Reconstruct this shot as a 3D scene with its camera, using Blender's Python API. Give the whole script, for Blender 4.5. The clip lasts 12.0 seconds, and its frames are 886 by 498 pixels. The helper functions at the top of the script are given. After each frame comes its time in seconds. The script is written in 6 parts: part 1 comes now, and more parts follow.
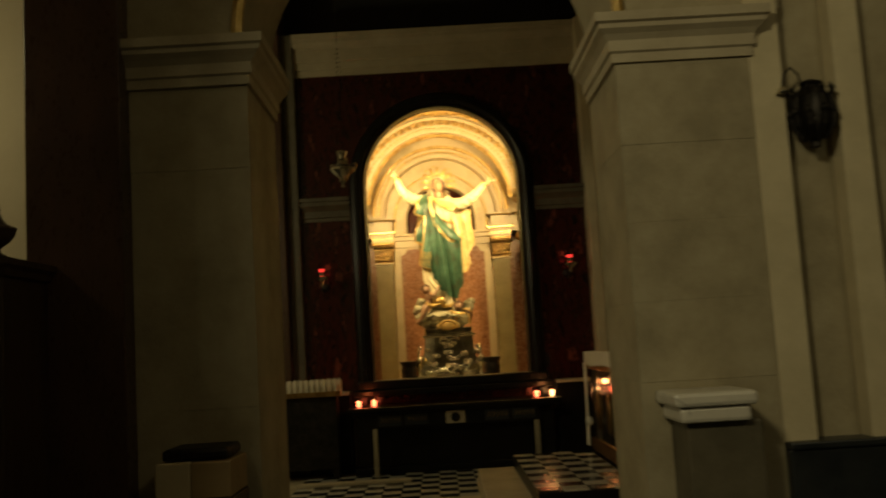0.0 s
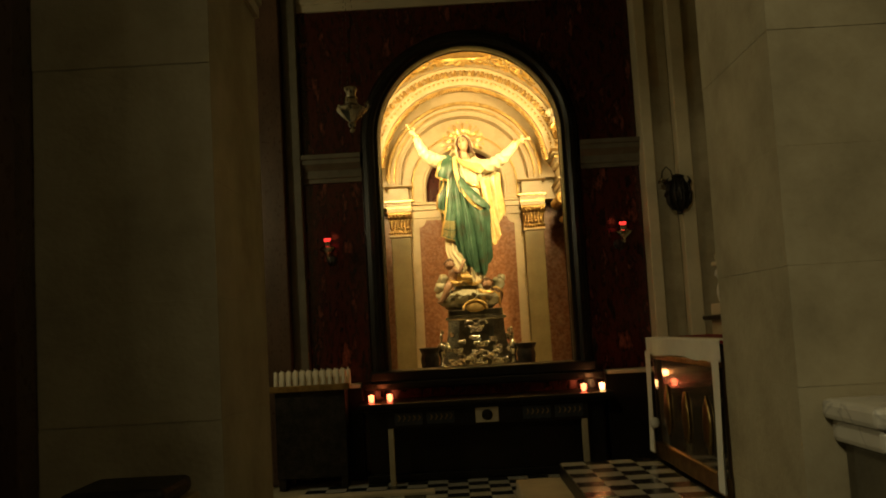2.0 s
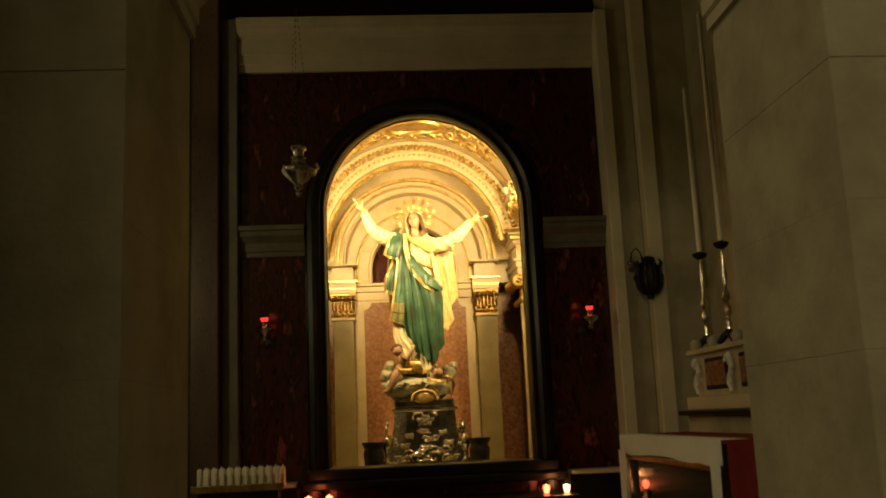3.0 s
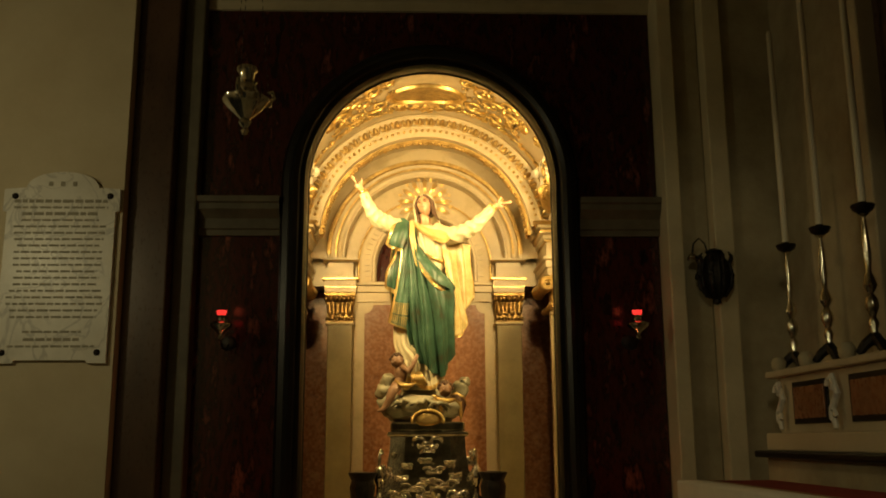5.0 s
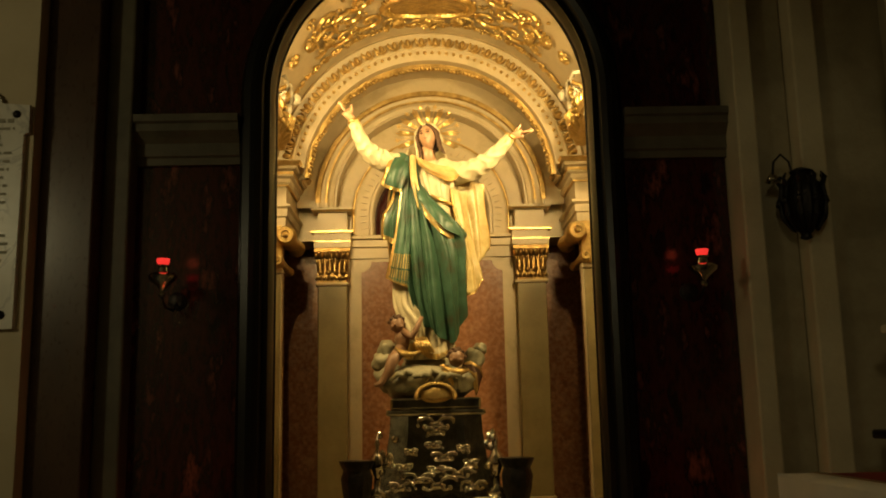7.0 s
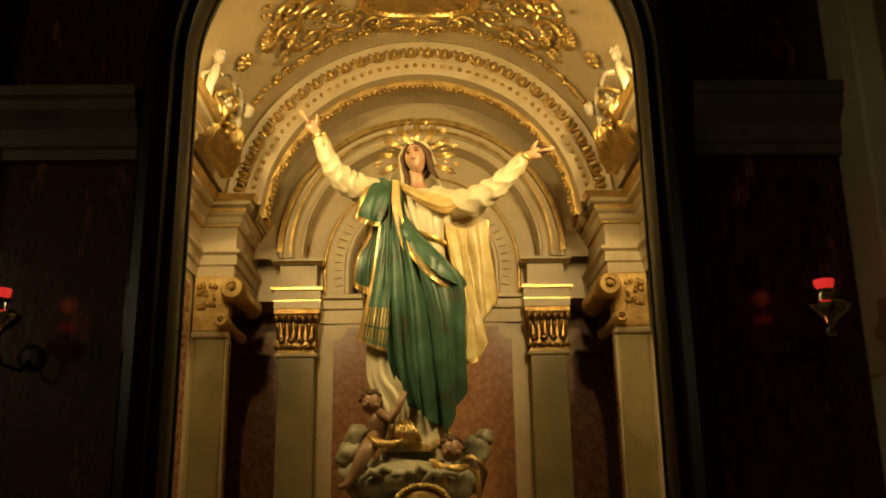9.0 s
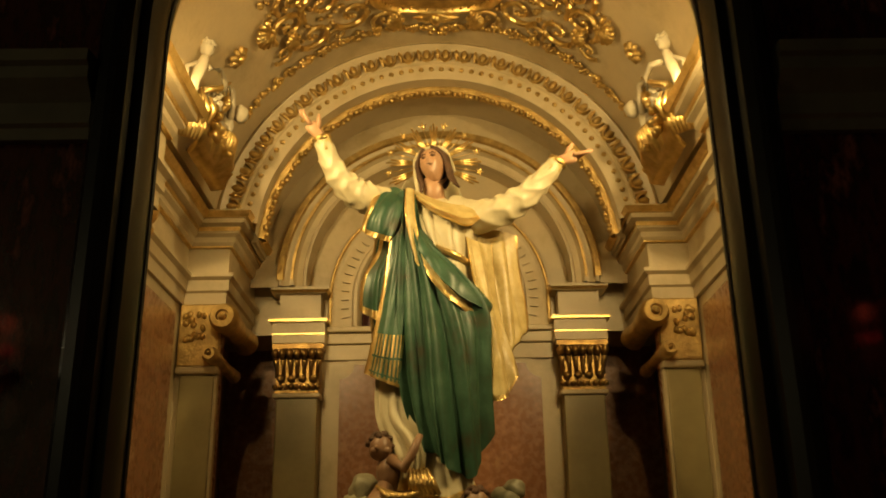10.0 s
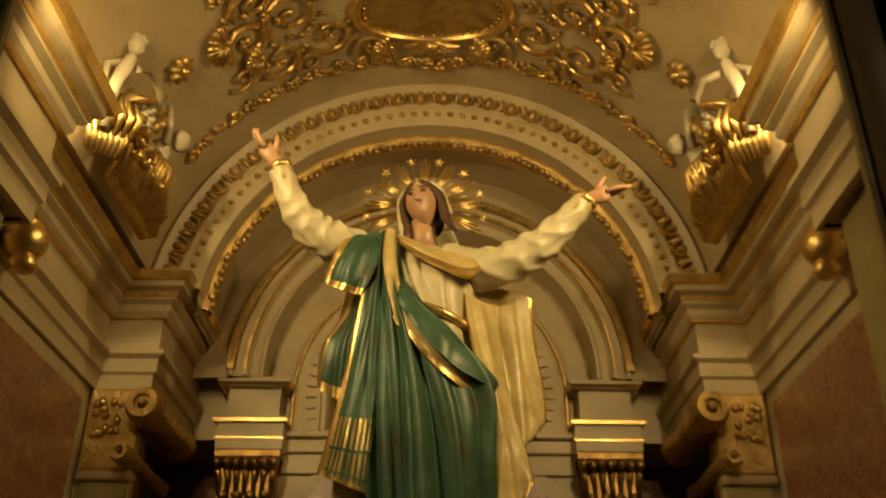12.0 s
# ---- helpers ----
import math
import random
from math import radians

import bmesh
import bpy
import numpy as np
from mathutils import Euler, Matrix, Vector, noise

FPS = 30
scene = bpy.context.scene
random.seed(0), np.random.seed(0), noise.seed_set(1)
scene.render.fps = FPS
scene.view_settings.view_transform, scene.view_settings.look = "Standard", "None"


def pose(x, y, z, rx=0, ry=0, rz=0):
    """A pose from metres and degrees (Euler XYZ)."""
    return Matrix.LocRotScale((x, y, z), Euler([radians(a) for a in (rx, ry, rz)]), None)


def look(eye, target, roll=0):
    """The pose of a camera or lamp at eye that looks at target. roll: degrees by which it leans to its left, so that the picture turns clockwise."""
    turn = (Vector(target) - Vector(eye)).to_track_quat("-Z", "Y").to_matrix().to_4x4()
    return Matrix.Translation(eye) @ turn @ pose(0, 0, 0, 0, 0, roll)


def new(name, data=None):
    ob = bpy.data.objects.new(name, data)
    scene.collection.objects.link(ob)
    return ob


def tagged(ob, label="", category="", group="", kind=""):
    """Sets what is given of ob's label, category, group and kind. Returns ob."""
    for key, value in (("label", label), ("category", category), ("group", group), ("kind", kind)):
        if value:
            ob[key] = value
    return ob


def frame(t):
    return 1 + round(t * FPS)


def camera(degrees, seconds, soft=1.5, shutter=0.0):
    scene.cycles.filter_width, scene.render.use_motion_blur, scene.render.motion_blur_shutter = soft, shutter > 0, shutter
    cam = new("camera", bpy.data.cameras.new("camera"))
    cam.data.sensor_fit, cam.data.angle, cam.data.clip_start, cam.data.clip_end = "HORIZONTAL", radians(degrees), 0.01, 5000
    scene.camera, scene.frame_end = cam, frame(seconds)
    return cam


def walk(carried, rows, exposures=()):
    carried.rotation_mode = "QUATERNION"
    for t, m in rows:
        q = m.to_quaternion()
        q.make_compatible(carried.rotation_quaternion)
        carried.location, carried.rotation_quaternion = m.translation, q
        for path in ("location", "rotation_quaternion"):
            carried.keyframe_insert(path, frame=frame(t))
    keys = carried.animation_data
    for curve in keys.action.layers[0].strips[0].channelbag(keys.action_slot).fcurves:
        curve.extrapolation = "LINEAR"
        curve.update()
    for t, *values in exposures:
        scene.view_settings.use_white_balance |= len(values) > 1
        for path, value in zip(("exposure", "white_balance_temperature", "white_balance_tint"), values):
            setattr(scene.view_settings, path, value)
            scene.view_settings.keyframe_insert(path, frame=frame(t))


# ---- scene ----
cam = camera(50.9, 12.0, soft=1.8, shutter=0.5)
METRES, EYE, TILT, LEAN, TURN = 9.4, 1.55, 0.0, 0.0, -0.6
ROWS = [
    (0.0, 0.0, 0.0, 0.0, 0.35, 5.94, 3.4),
    (0.5, 0.0023, 0.0486, 0.0008, 4.15, 5.63, 1.98),
    (1.0, -0.0072, 0.0881, -0.0012, 3.43, 4.54, 1.64),
    (1.5, -0.0174, 0.1298, 0.0006, 1.16, 4.8, 4.49),
    (2.0, -0.0173, 0.1795, 0.0011, 1.11, 4.99, 3.2),
    (2.5, -0.0218, 0.2192, 0.0012, 0.07, 7.27, 1.19),
    (3.0, -0.0324, 0.2637, 0.0035, -2.94, 10.3, 2.48),
    (5.0, -0.0048, 0.449, 0.0086, -1.31, 11.59, 0.29),
    (5.5, 0.0047, 0.4769, 0.0096, -0.35, 10.26, -0.95),
    (6.0, 0.0007, 0.5239, 0.0107, -1.87, 10.32, -0.93),
    (6.5, 0.0013, 0.5632, 0.0101, -0.58, 9.61, 0.63),
    (8.5, 0.0114, 0.7427, 0.02, -0.03, 14.63, 1.83),
    (9.0, 0.0098, 0.7838, 0.0187, -0.2, 16.02, 0.84),
    (9.5, 0.005, 0.821, 0.0222, -0.42, 17.81, 1.76),
    (10.0, 0.0068, 0.8626, 0.0235, 0.73, 19.26, 0.75),
    (10.5, 0.0082, 0.8961, 0.0249, 1.39, 20.57, 0.29),
    (11.0, 0.0017, 0.9332, 0.0271, -0.24, 22.14, -0.11),
    (11.5, 0.0017, 0.9592, 0.0278, -2.21, 24.68, 0.65),
    (12.0, 0.0099, 0.9877, 0.0314, 0.34, 28.4, -0.38),
]
walk(cam, [(t, pose(0, 0, EYE, TILT, LEAN, TURN) @ pose(METRES * x, METRES * y, METRES * z, 90 + pitch, roll, yaw)) for t, x, y, z, yaw, pitch, roll in ROWS],
     [(0.0, 1.2), (2.5, 1.25), (5.0, 0.85), (6.5, 0.6), (8.5, 0.04), (9.5, -0.18), (10.5, -0.42), (12.0, -0.87)])

# ---- light ----
world = bpy.data.worlds.new("world")
scene.world = world
world.use_nodes = True
world.node_tree.nodes["Background"].inputs[0].default_value = (0.9, 0.75, 0.45, 1)
world.node_tree.nodes["Background"].inputs[1].default_value = 0.004
CX = 0.135          # the niche's axis
FL = 0.2            # chapel floor


def area_lamp(name, eye, target, watts, size, colour, spread=180):
    d = bpy.data.lights.new(name, "AREA")
    d.energy, d.size, d.color, d.spread = watts, size, colour, radians(spread)
    ob = new(name, d)
    ob.matrix_world = look(eye, target)
    return ob


def spot_lamp(name, eye, target, watts, cone, colour, size=0.05):
    d = bpy.data.lights.new(name, "SPOT")
    d.energy, d.spot_size, d.spot_blend, d.color, d.shadow_soft_size = watts, radians(cone), 0.6, colour, size
    ob = new(name, d)
    ob.matrix_world = look(eye, target)
    return ob


def point_lamp(name, eye, watts, colour, size=0.03):
    d = bpy.data.lights.new(name, "POINT")
    d.energy, d.color, d.shadow_soft_size = watts, colour, size
    ob = new(name, d)
    ob.location = eye
    return ob


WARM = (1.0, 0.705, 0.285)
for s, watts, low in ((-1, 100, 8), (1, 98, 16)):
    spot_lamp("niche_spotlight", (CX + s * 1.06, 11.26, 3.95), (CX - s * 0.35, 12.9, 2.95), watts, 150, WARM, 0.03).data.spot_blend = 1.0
    # added fill behind the jambs, lifts the entablature and side walls
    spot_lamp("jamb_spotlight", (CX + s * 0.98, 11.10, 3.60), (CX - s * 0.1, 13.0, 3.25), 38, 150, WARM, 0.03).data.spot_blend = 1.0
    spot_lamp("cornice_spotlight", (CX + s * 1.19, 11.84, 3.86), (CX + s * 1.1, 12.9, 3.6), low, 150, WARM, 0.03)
point_lamp("aisle_lamp", (-3.4, 7.8, 3.2), 23, (1.0, 0.86, 0.45), 0.12)
# unseen narrow fill, added just to brighten the aisle wall strip
area_lamp("aisle_wall_lamp", (-3.9, 4.0, 3.9), (-3.4, 5.6, 3.0), 3, 0.3, (1.0, 0.86, 0.45), 110)
# unseen area lights added as general light from the nave side
area_lamp("nave_lamp", (-2.4, -1.5, 5.2), (0.9, 8.0, 2.0), 46, 0.8, (1.0, 0.85, 0.46))
area_lamp("nave_lamp", (4.0, -2.0, 6.0), (1.8, 6.0, 1.5), 9, 0.8, (1.0, 0.85, 0.46))


# ---- materials ----
def material(name, colours, rough=0.5, metal=0.0, scale=6.0, bump=0.15, fine=60.0, stretch=(1, 1, 1), veins=None, spec=0.5, coat=0.0, worn=None, contrast=(0.35, 0.65)):
    m = bpy.data.materials.new(name)
    m.use_nodes = True
    nt = m.node_tree
    n, l = nt.nodes, nt.links
    b = n["Principled BSDF"]
    tc = n.new("ShaderNodeTexCoord")
    mp = n.new("ShaderNodeMapping")
    mp.inputs["Scale"].default_value = stretch
    l.new(tc.outputs["Object"], mp.inputs["Vector"])
    big = n.new("ShaderNodeTexNoise")
    big.inputs["Scale"].default_value, big.inputs["Detail"].default_value, big.inputs["Roughness"].default_value = scale, 6, 0.65
    small = n.new("ShaderNodeTexNoise")
    small.inputs["Scale"].default_value, small.inputs["Detail"].default_value = fine, 4
    for x in (big, small):
        l.new(mp.outputs["Vector"], x.inputs["Vector"])
    ramp = n.new("ShaderNodeValToRGB")
    els = ramp.color_ramp.elements
    els[0].position, els[1].position = contrast
    els[0].color, els[1].color = (*colours[0], 1), (*colours[-1], 1)
    for i, c in enumerate(colours[1:-1]):
        e = els.new(contrast[0] + (contrast[1] - contrast[0]) * (i + 1) / (len(colours) - 1))
        e.color = (*c, 1)
    l.new(big.outputs["Fac"], ramp.inputs["Fac"])
    last = ramp.outputs["Color"]
    if veins:
        w = n.new("ShaderNodeTexNoise")
        w.inputs["Scale"].default_value, w.inputs["Detail"].default_value, w.inputs["Distortion"].default_value = scale * 0.8, 8, 1.5
        l.new(mp.outputs["Vector"], w.inputs["Vector"])
        r = n.new("ShaderNodeValToRGB")
        e = r.color_ramp.elements
        e[0].position, e[0].color = 0.47, (0, 0, 0, 1)
        e[1].position, e[1].color = 0.5, (0.8, 0.8, 0.8, 1)
        k = e.new(0.53)
        k.color = (0, 0, 0, 1)
        l.new(w.outputs["Fac"], r.inputs["Fac"])
        mix = n.new("ShaderNodeMix")
        mix.data_type = "RGBA"
        l.new(r.outputs["Color"], mix.inputs["Factor"])
        l.new(last, mix.inputs["A"])
        mix.inputs["B"].default_value = (*veins, 1)
        last = mix.outputs["Result"]
    if worn:
        r = n.new("ShaderNodeValToRGB")
        r.color_ramp.elements[0].position, r.color_ramp.elements[1].position = 0.55, 0.7
        l.new(small.outputs["Fac"], r.inputs["Fac"])
        mix = n.new("ShaderNodeMix")
        mix.data_type = "RGBA"
        l.new(r.outputs["Color"], mix.inputs["Factor"])
        l.new(last, mix.inputs["A"])
        mix.inputs["B"].default_value = (*worn, 1)
        last = mix.outputs["Result"]
    l.new(last, b.inputs["Base Color"])
    b.inputs["Metallic"].default_value = metal
    b.inputs["Specular IOR Level"].default_value = spec
    b.inputs["Coat Weight"].default_value = coat
    mr = n.new("ShaderNodeMapRange")
    mr.inputs["To Min"].default_value, mr.inputs["To Max"].default_value = max(rough - 0.12, 0.02), min(rough + 0.12, 1)
    l.new(small.outputs["Fac"], mr.inputs["Value"])
    l.new(mr.outputs["Result"], b.inputs["Roughness"])
    if bump:
        bp = n.new("ShaderNodeBump")
        bp.inputs["Strength"].default_value, bp.inputs["Distance"].default_value = bump, 0.01
        l.new(small.outputs["Fac"], bp.inputs["Height"])
        l.new(bp.outputs["Normal"], b.inputs["Normal"])
    return m


def glow(name, colour, strength):
    m = bpy.data.materials.new(name)
    m.use_nodes = True
    b = m.node_tree.nodes["Principled BSDF"]
    b.inputs["Base Color"].default_value = (*colour, 1)
    b.inputs["Emission Color"].default_value = (*colour, 1)
    b.inputs["Emission Strength"].default_value = strength
    return m


STONE = material("limestone", [(0.30, 0.26, 0.17), (0.38, 0.33, 0.22), (0.44, 0.39, 0.27)], 0.75, scale=2.5, bump=0.3, fine=45)
PALE = material("pale_stone", [(0.42, 0.36, 0.25), (0.52, 0.46, 0.33)], 0.7, scale=3, bump=0.25, fine=50)
LIGHTSTONE = material("limewashed_stone", [(0.56, 0.49, 0.33), (0.68, 0.60, 0.42)], 0.7, scale=3, bump=0.2, fine=45)
PLASTER = material("painted_plaster", [(0.50, 0.42, 0.28), (0.57, 0.49, 0.34)], 0.7, scale=2, bump=0.12, fine=40)
CREAM = material("cream_paint", [(0.44, 0.35, 0.20), (0.53, 0.43, 0.26), (0.49, 0.40, 0.25)], 0.42, scale=4, bump=0.12, fine=40)
GOLD = material("gilding", [(0.62, 0.42, 0.13), (0.86, 0.64, 0.28)], 0.33, 0.92, scale=14, bump=0.22, fine=60)
OLDGOLD = material("dull_gilding", [(0.36, 0.24, 0.08), (0.66, 0.46, 0.17)], 0.42, 0.75, scale=12, bump=0.6, fine=50)
REDM = material("dark_red_marble", [(0.008, 0.003, 0.003), (0.06, 0.012, 0.009), (0.022, 0.005, 0.004), (0.20, 0.06, 0.04)], 0.15, scale=6, bump=0.02, fine=38, stretch=(1.6, 1.6, 0.55), worn=(0.028, 0.008, 0.006), contrast=(0.34, 0.68))
GREYM = material("smoke_dark_stone", [(0.085, 0.075, 0.05), (0.14, 0.122, 0.082)], 0.55, scale=4, bump=0.15, fine=45)
PINKM = material("pink_marble", [(0.17, 0.070, 0.030), (0.26, 0.118, 0.052), (0.22, 0.098, 0.045), (0.38, 0.21, 0.105)], 0.28, scale=5, bump=0.03, fine=30, worn=(0.34, 0.155, 0.075), contrast=(0.3, 0.72))
BLACKM = material("black_marble", [(0.004, 0.0035, 0.0035), (0.009, 0.008, 0.0075)], 0.34, scale=6, bump=0.03, spec=0.3)
BROWNM = material("brown_marble", [(0.05, 0.026, 0.016), (0.10, 0.055, 0.035)], 0.3, scale=3, bump=0.03, stretch=(1, 1, 0.35))
WOOD = material("dark_wood", [(0.03, 0.018, 0.010), (0.07, 0.040, 0.02)], 0.45, scale=5, bump=0.15, stretch=(1, 1, 0.15))
PINE = material("light_wood", [(0.30, 0.21, 0.10), (0.40, 0.29, 0.15)], 0.5, scale=5, bump=0.1, stretch=(0.15, 1, 1))
LINEN = material("white_linen", [(0.72, 0.69, 0.62), (0.8, 0.77, 0.70)], 0.85, scale=4, bump=0.3, fine=120)
REDC = material("red_cloth", [(0.20, 0.012, 0.010), (0.27, 0.02, 0.016)], 0.85, scale=6, bump=0.3, fine=140)
SILVER = material("tarnished_silver", [(0.34, 0.31, 0.24), (0.80, 0.76, 0.64)], 0.15, 1.0, scale=9, bump=0.12, fine=30)
IRON = material("blackened_iron", [(0.012, 0.011, 0.010), (0.035, 0.03, 0.026)], 0.45, 0.7, scale=12, bump=0.5, fine=50)
BRASS = material("aged_brass", [(0.22, 0.14, 0.05), (0.45, 0.31, 0.13)], 0.35, 1.0, scale=10, bump=0.2)
WAX = material("candle_wax", [(0.66, 0.60, 0.46), (0.72, 0.66, 0.52)], 0.5, scale=5, bump=0.05)
WHITEM = material("white_marble", [(0.60, 0.57, 0.50), (0.72, 0.69, 0.62)], 0.35, scale=4, bump=0.04, veins=(0.42, 0.4, 0.37))
BLACKT = material("black_tile", [(0.018, 0.019, 0.018), (0.04, 0.042, 0.04)], 0.2, scale=7, bump=0.03)
WHITET = material("white_tile", [(0.48, 0.47, 0.42), (0.62, 0.60, 0.54)], 0.2, scale=7, bump=0.03)
INK = material("engraved_letters", [(0.27, 0.25, 0.19), (0.36, 0.33, 0.26)], 0.8, scale=20, bump=0)
METALW = material("white_enamel", [(0.62, 0.58, 0.46), (0.7, 0.66, 0.54)], 0.35, scale=4, bump=0.02)
REDGLASS = glow("red_lamp_glass", (1.0, 0.04, 0.03), 0.6)
REDGLASS2 = glow("red_votive_glass", (1.0, 0.14, 0.05), 3.0)
FLAME = glow("candle_flame", (1.0, 0.55, 0.2), 3.5)
SKIN = material("painted_flesh", [(0.42, 0.235, 0.13), (0.52, 0.31, 0.18)], 0.36, scale=8, bump=0.05)
ROBE = material("ivory_painted_robe", [(0.50, 0.43, 0.26), (0.62, 0.55, 0.36)], 0.4, scale=6, bump=0.08, fine=40)
GILTCLOTH = material("gold_patterned_robe", [(0.42, 0.31, 0.11), (0.60, 0.48, 0.21)], 0.34, scale=14, bump=0.15, fine=50)
GREEN = material("green_painted_mantle", [(0.044, 0.048, 0.024), (0.031, 0.078, 0.045), (0.043, 0.106, 0.064), (0.064, 0.140, 0.089)], 0.42, scale=5, bump=0.08, fine=40)
HAIR = material("dark_painted_hair", [(0.055, 0.026, 0.010), (0.10, 0.046, 0.018)], 0.65, scale=12, bump=0.4)
CLOUD = material("grey_painted_cloud", [(0.15, 0.14, 0.085), (0.36, 0.33, 0.21)], 0.5, scale=5, bump=0.15)
OCHRE = material("ochre_pilaster_paint", [(0.25, 0.20, 0.085), (0.34, 0.275, 0.125)], 0.38, scale=4, bump=0.08)
DARKGOLD = material("dark_old_gilding", [(0.15, 0.085, 0.03), (0.42, 0.27, 0.09)], 0.36, 0.9, scale=12, bump=0.4, fine=50)
CHERUB = material("dark_painted_flesh", [(0.20, 0.11, 0.06), (0.32, 0.19, 0.11)], 0.4, scale=9, bump=0.1)
# near-black colour stands in for the unlit dark above the stone beam
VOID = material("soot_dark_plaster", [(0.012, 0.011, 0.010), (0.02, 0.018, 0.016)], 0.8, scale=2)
PLINTH = material("blue_black_plinth_stone", [(0.012, 0.015, 0.018), (0.03, 0.034, 0.038)], 0.35, scale=4, bump=0.05)


# ---- mesh helpers ----
def part(name, bm, mat, parent=None, label="", smooth=False):
    me = bpy.data.meshes.new(name)
    bmesh.ops.recalc_face_normals(bm, faces=bm.faces)
    if smooth:
        for f in bm.faces:
            f.smooth = True
    bm.to_mesh(me)
    bm.free()
    for x in (mat if isinstance(mat, (list, tuple)) else [mat]):
        me.materials.append(x)
    if smooth == "auto":
        me.set_sharp_from_angle(angle=radians(40))
    ob = new(name, me)
    if parent:
        ob.parent = parent
        ob.matrix_parent_inverse = parent.matrix_world.inverted()
    if label:
        ob["label"] = label
    return ob


def thing(name, place, label, category, group="", kind=""):
    ob = new(name)
    ob.empty_display_size = 0.1
    ob.matrix_world = Matrix.Translation(place)
    bpy.context.view_layer.update()
    return tagged(ob, label, category, group, kind)


def box(bm, x0, x1, y0, y1, z0, z1, bevel=0.0, mi=0):
    m = Matrix.LocRotScale(((x0 + x1) / 2, (y0 + y1) / 2, (z0 + z1) / 2), None, (abs(x1 - x0), abs(y1 - y0), abs(z1 - z0)))
    r = bmesh.ops.create_cube(bm, size=1, matrix=m)
    if bevel:
        es = list({e for v in r["verts"] for e in v.link_edges})
        bmesh.ops.bevel(bm, geom=es, offset=bevel, segments=2, affect="EDGES", profile=0.5)
    return bm


def boxes(*bs, bevel=0.0):
    bm = bmesh.new()
    for b in bs:
        box(bm, *b, bevel=bevel)
    return bm


def grid(bm, rows, closed=False, mi=0, cap=False):
    """Quads between rows of points."""
    vs = [[bm.verts.new(p) for p in r] for r in rows]
    n = len(rows[0])
    for a, b in zip(vs, vs[1:]):
        for j in range(n if closed else n - 1):
            k = (j + 1) % n
            try:
                f = bm.faces.new((a[j], a[k], b[k], b[j]))
                f.material_index = mi
            except ValueError:
                pass
    if cap:
        for r in (vs[0], vs[-1]):
            try:
                bm.faces.new(r).material_index = mi
            except ValueError:
                pass
    return vs


def lathe(bm, prof, at=(0, 0, 0), n=20, mi=0, m=None, lobes=0, depth=0.0):
    rows = []
    for r, z in prof:
        row = []
        for i in range(n):
            a = 2 * math.pi * i / n
            q = r * (1 + (depth * math.cos(lobes * a) if lobes else 0))
            p = Vector((q * math.cos(a), q * math.sin(a), z))
            row.append((m @ p if m else p) + Vector(at))
        rows.append(row)
    grid(bm, rows, True, mi, cap=True)
    return bm


def run(bm, path, prof, mi=0, close=True):
    """A moulding along a plan path; the profile (out, z) stands to the right of the way."""
    pts = [Vector((*p, 0)) for p in path]
    nrm = []
    for i in range(len(pts)):
        ds = []
        if i > 0:
            ds.append((pts[i] - pts[i - 1]).normalized())
        if i < len(pts) - 1:
            ds.append((pts[i + 1] - pts[i]).normalized())
        ns = [Vector((d.y, -d.x, 0)) for d in ds]
        if len(ns) == 2:
            s = ns[0] + ns[1]
            nrm.append(s / (1 + ns[0].dot(ns[1])))
        else:
            nrm.append(ns[0])
    grid(bm, [[p + q * o + Vector((0, 0, z)) for o, z in prof] for p, q in zip(pts, nrm)], mi=mi, cap=close)
    return bm


def arc(bm, cx, cz, prof, a0=0.0, a1=180.0, n=48, zdown=None, mi=0, closed=False):
    """A band swept round an arch; profile (radius, y). zdown: straight legs down to that height."""
    rows = []
    if zdown is not None:
        rows.append([(cx + r, y, zdown) for r, y in prof])
    for i in range(n + 1):
        a = radians(a0 + (a1 - a0) * i / n)
        rows.append([(cx + r * math.cos(a), y, cz + r * math.sin(a)) for r, y in prof])
    if zdown is not None:
        rows.append([(cx - r, y, zdown) for r, y in prof])
    grid(bm, rows, closed, mi, cap=closed)
    return bm


def arched_wall(bm, x0, x1, z0, z1, cx, cz, r, zb, y0, y1, n=40):
    """A wall with an arched opening through it."""
    def quad(a, b, c, d):
        f = [(a[0], y0, a[1]), (b[0], y0, b[1]), (c[0], y0, c[1]), (d[0], y0, d[1])]
        g = [(p[0], y1, p[2]) for p in f]
        bm.faces.new([bm.verts.new(p) for p in f])
        bm.faces.new([bm.verts.new(p) for p in g])
    quad((x0, z0), (cx - r, z0), (cx - r, z1), (x0, z1))
    quad((cx + r, z0), (x1, z0), (x1, z1), (cx + r, z1))
    if zb > z0:
        quad((cx - r, z0), (cx + r, z0), (cx + r, zb), (cx - r, zb))
    ps = [(cx - r * math.cos(math.pi * i / n), cz + r * math.sin(math.pi * i / n)) for i in range(n + 1)]
    for a, b in zip(ps, ps[1:]):
        quad(a, b, (b[0], z1), (a[0], z1))
    arc(bm, cx, cz, [(r, y0), (r, y1)], zdown=zb, n=n)
    bmesh.ops.remove_doubles(bm, verts=bm.verts, dist=1e-4)
    return bm


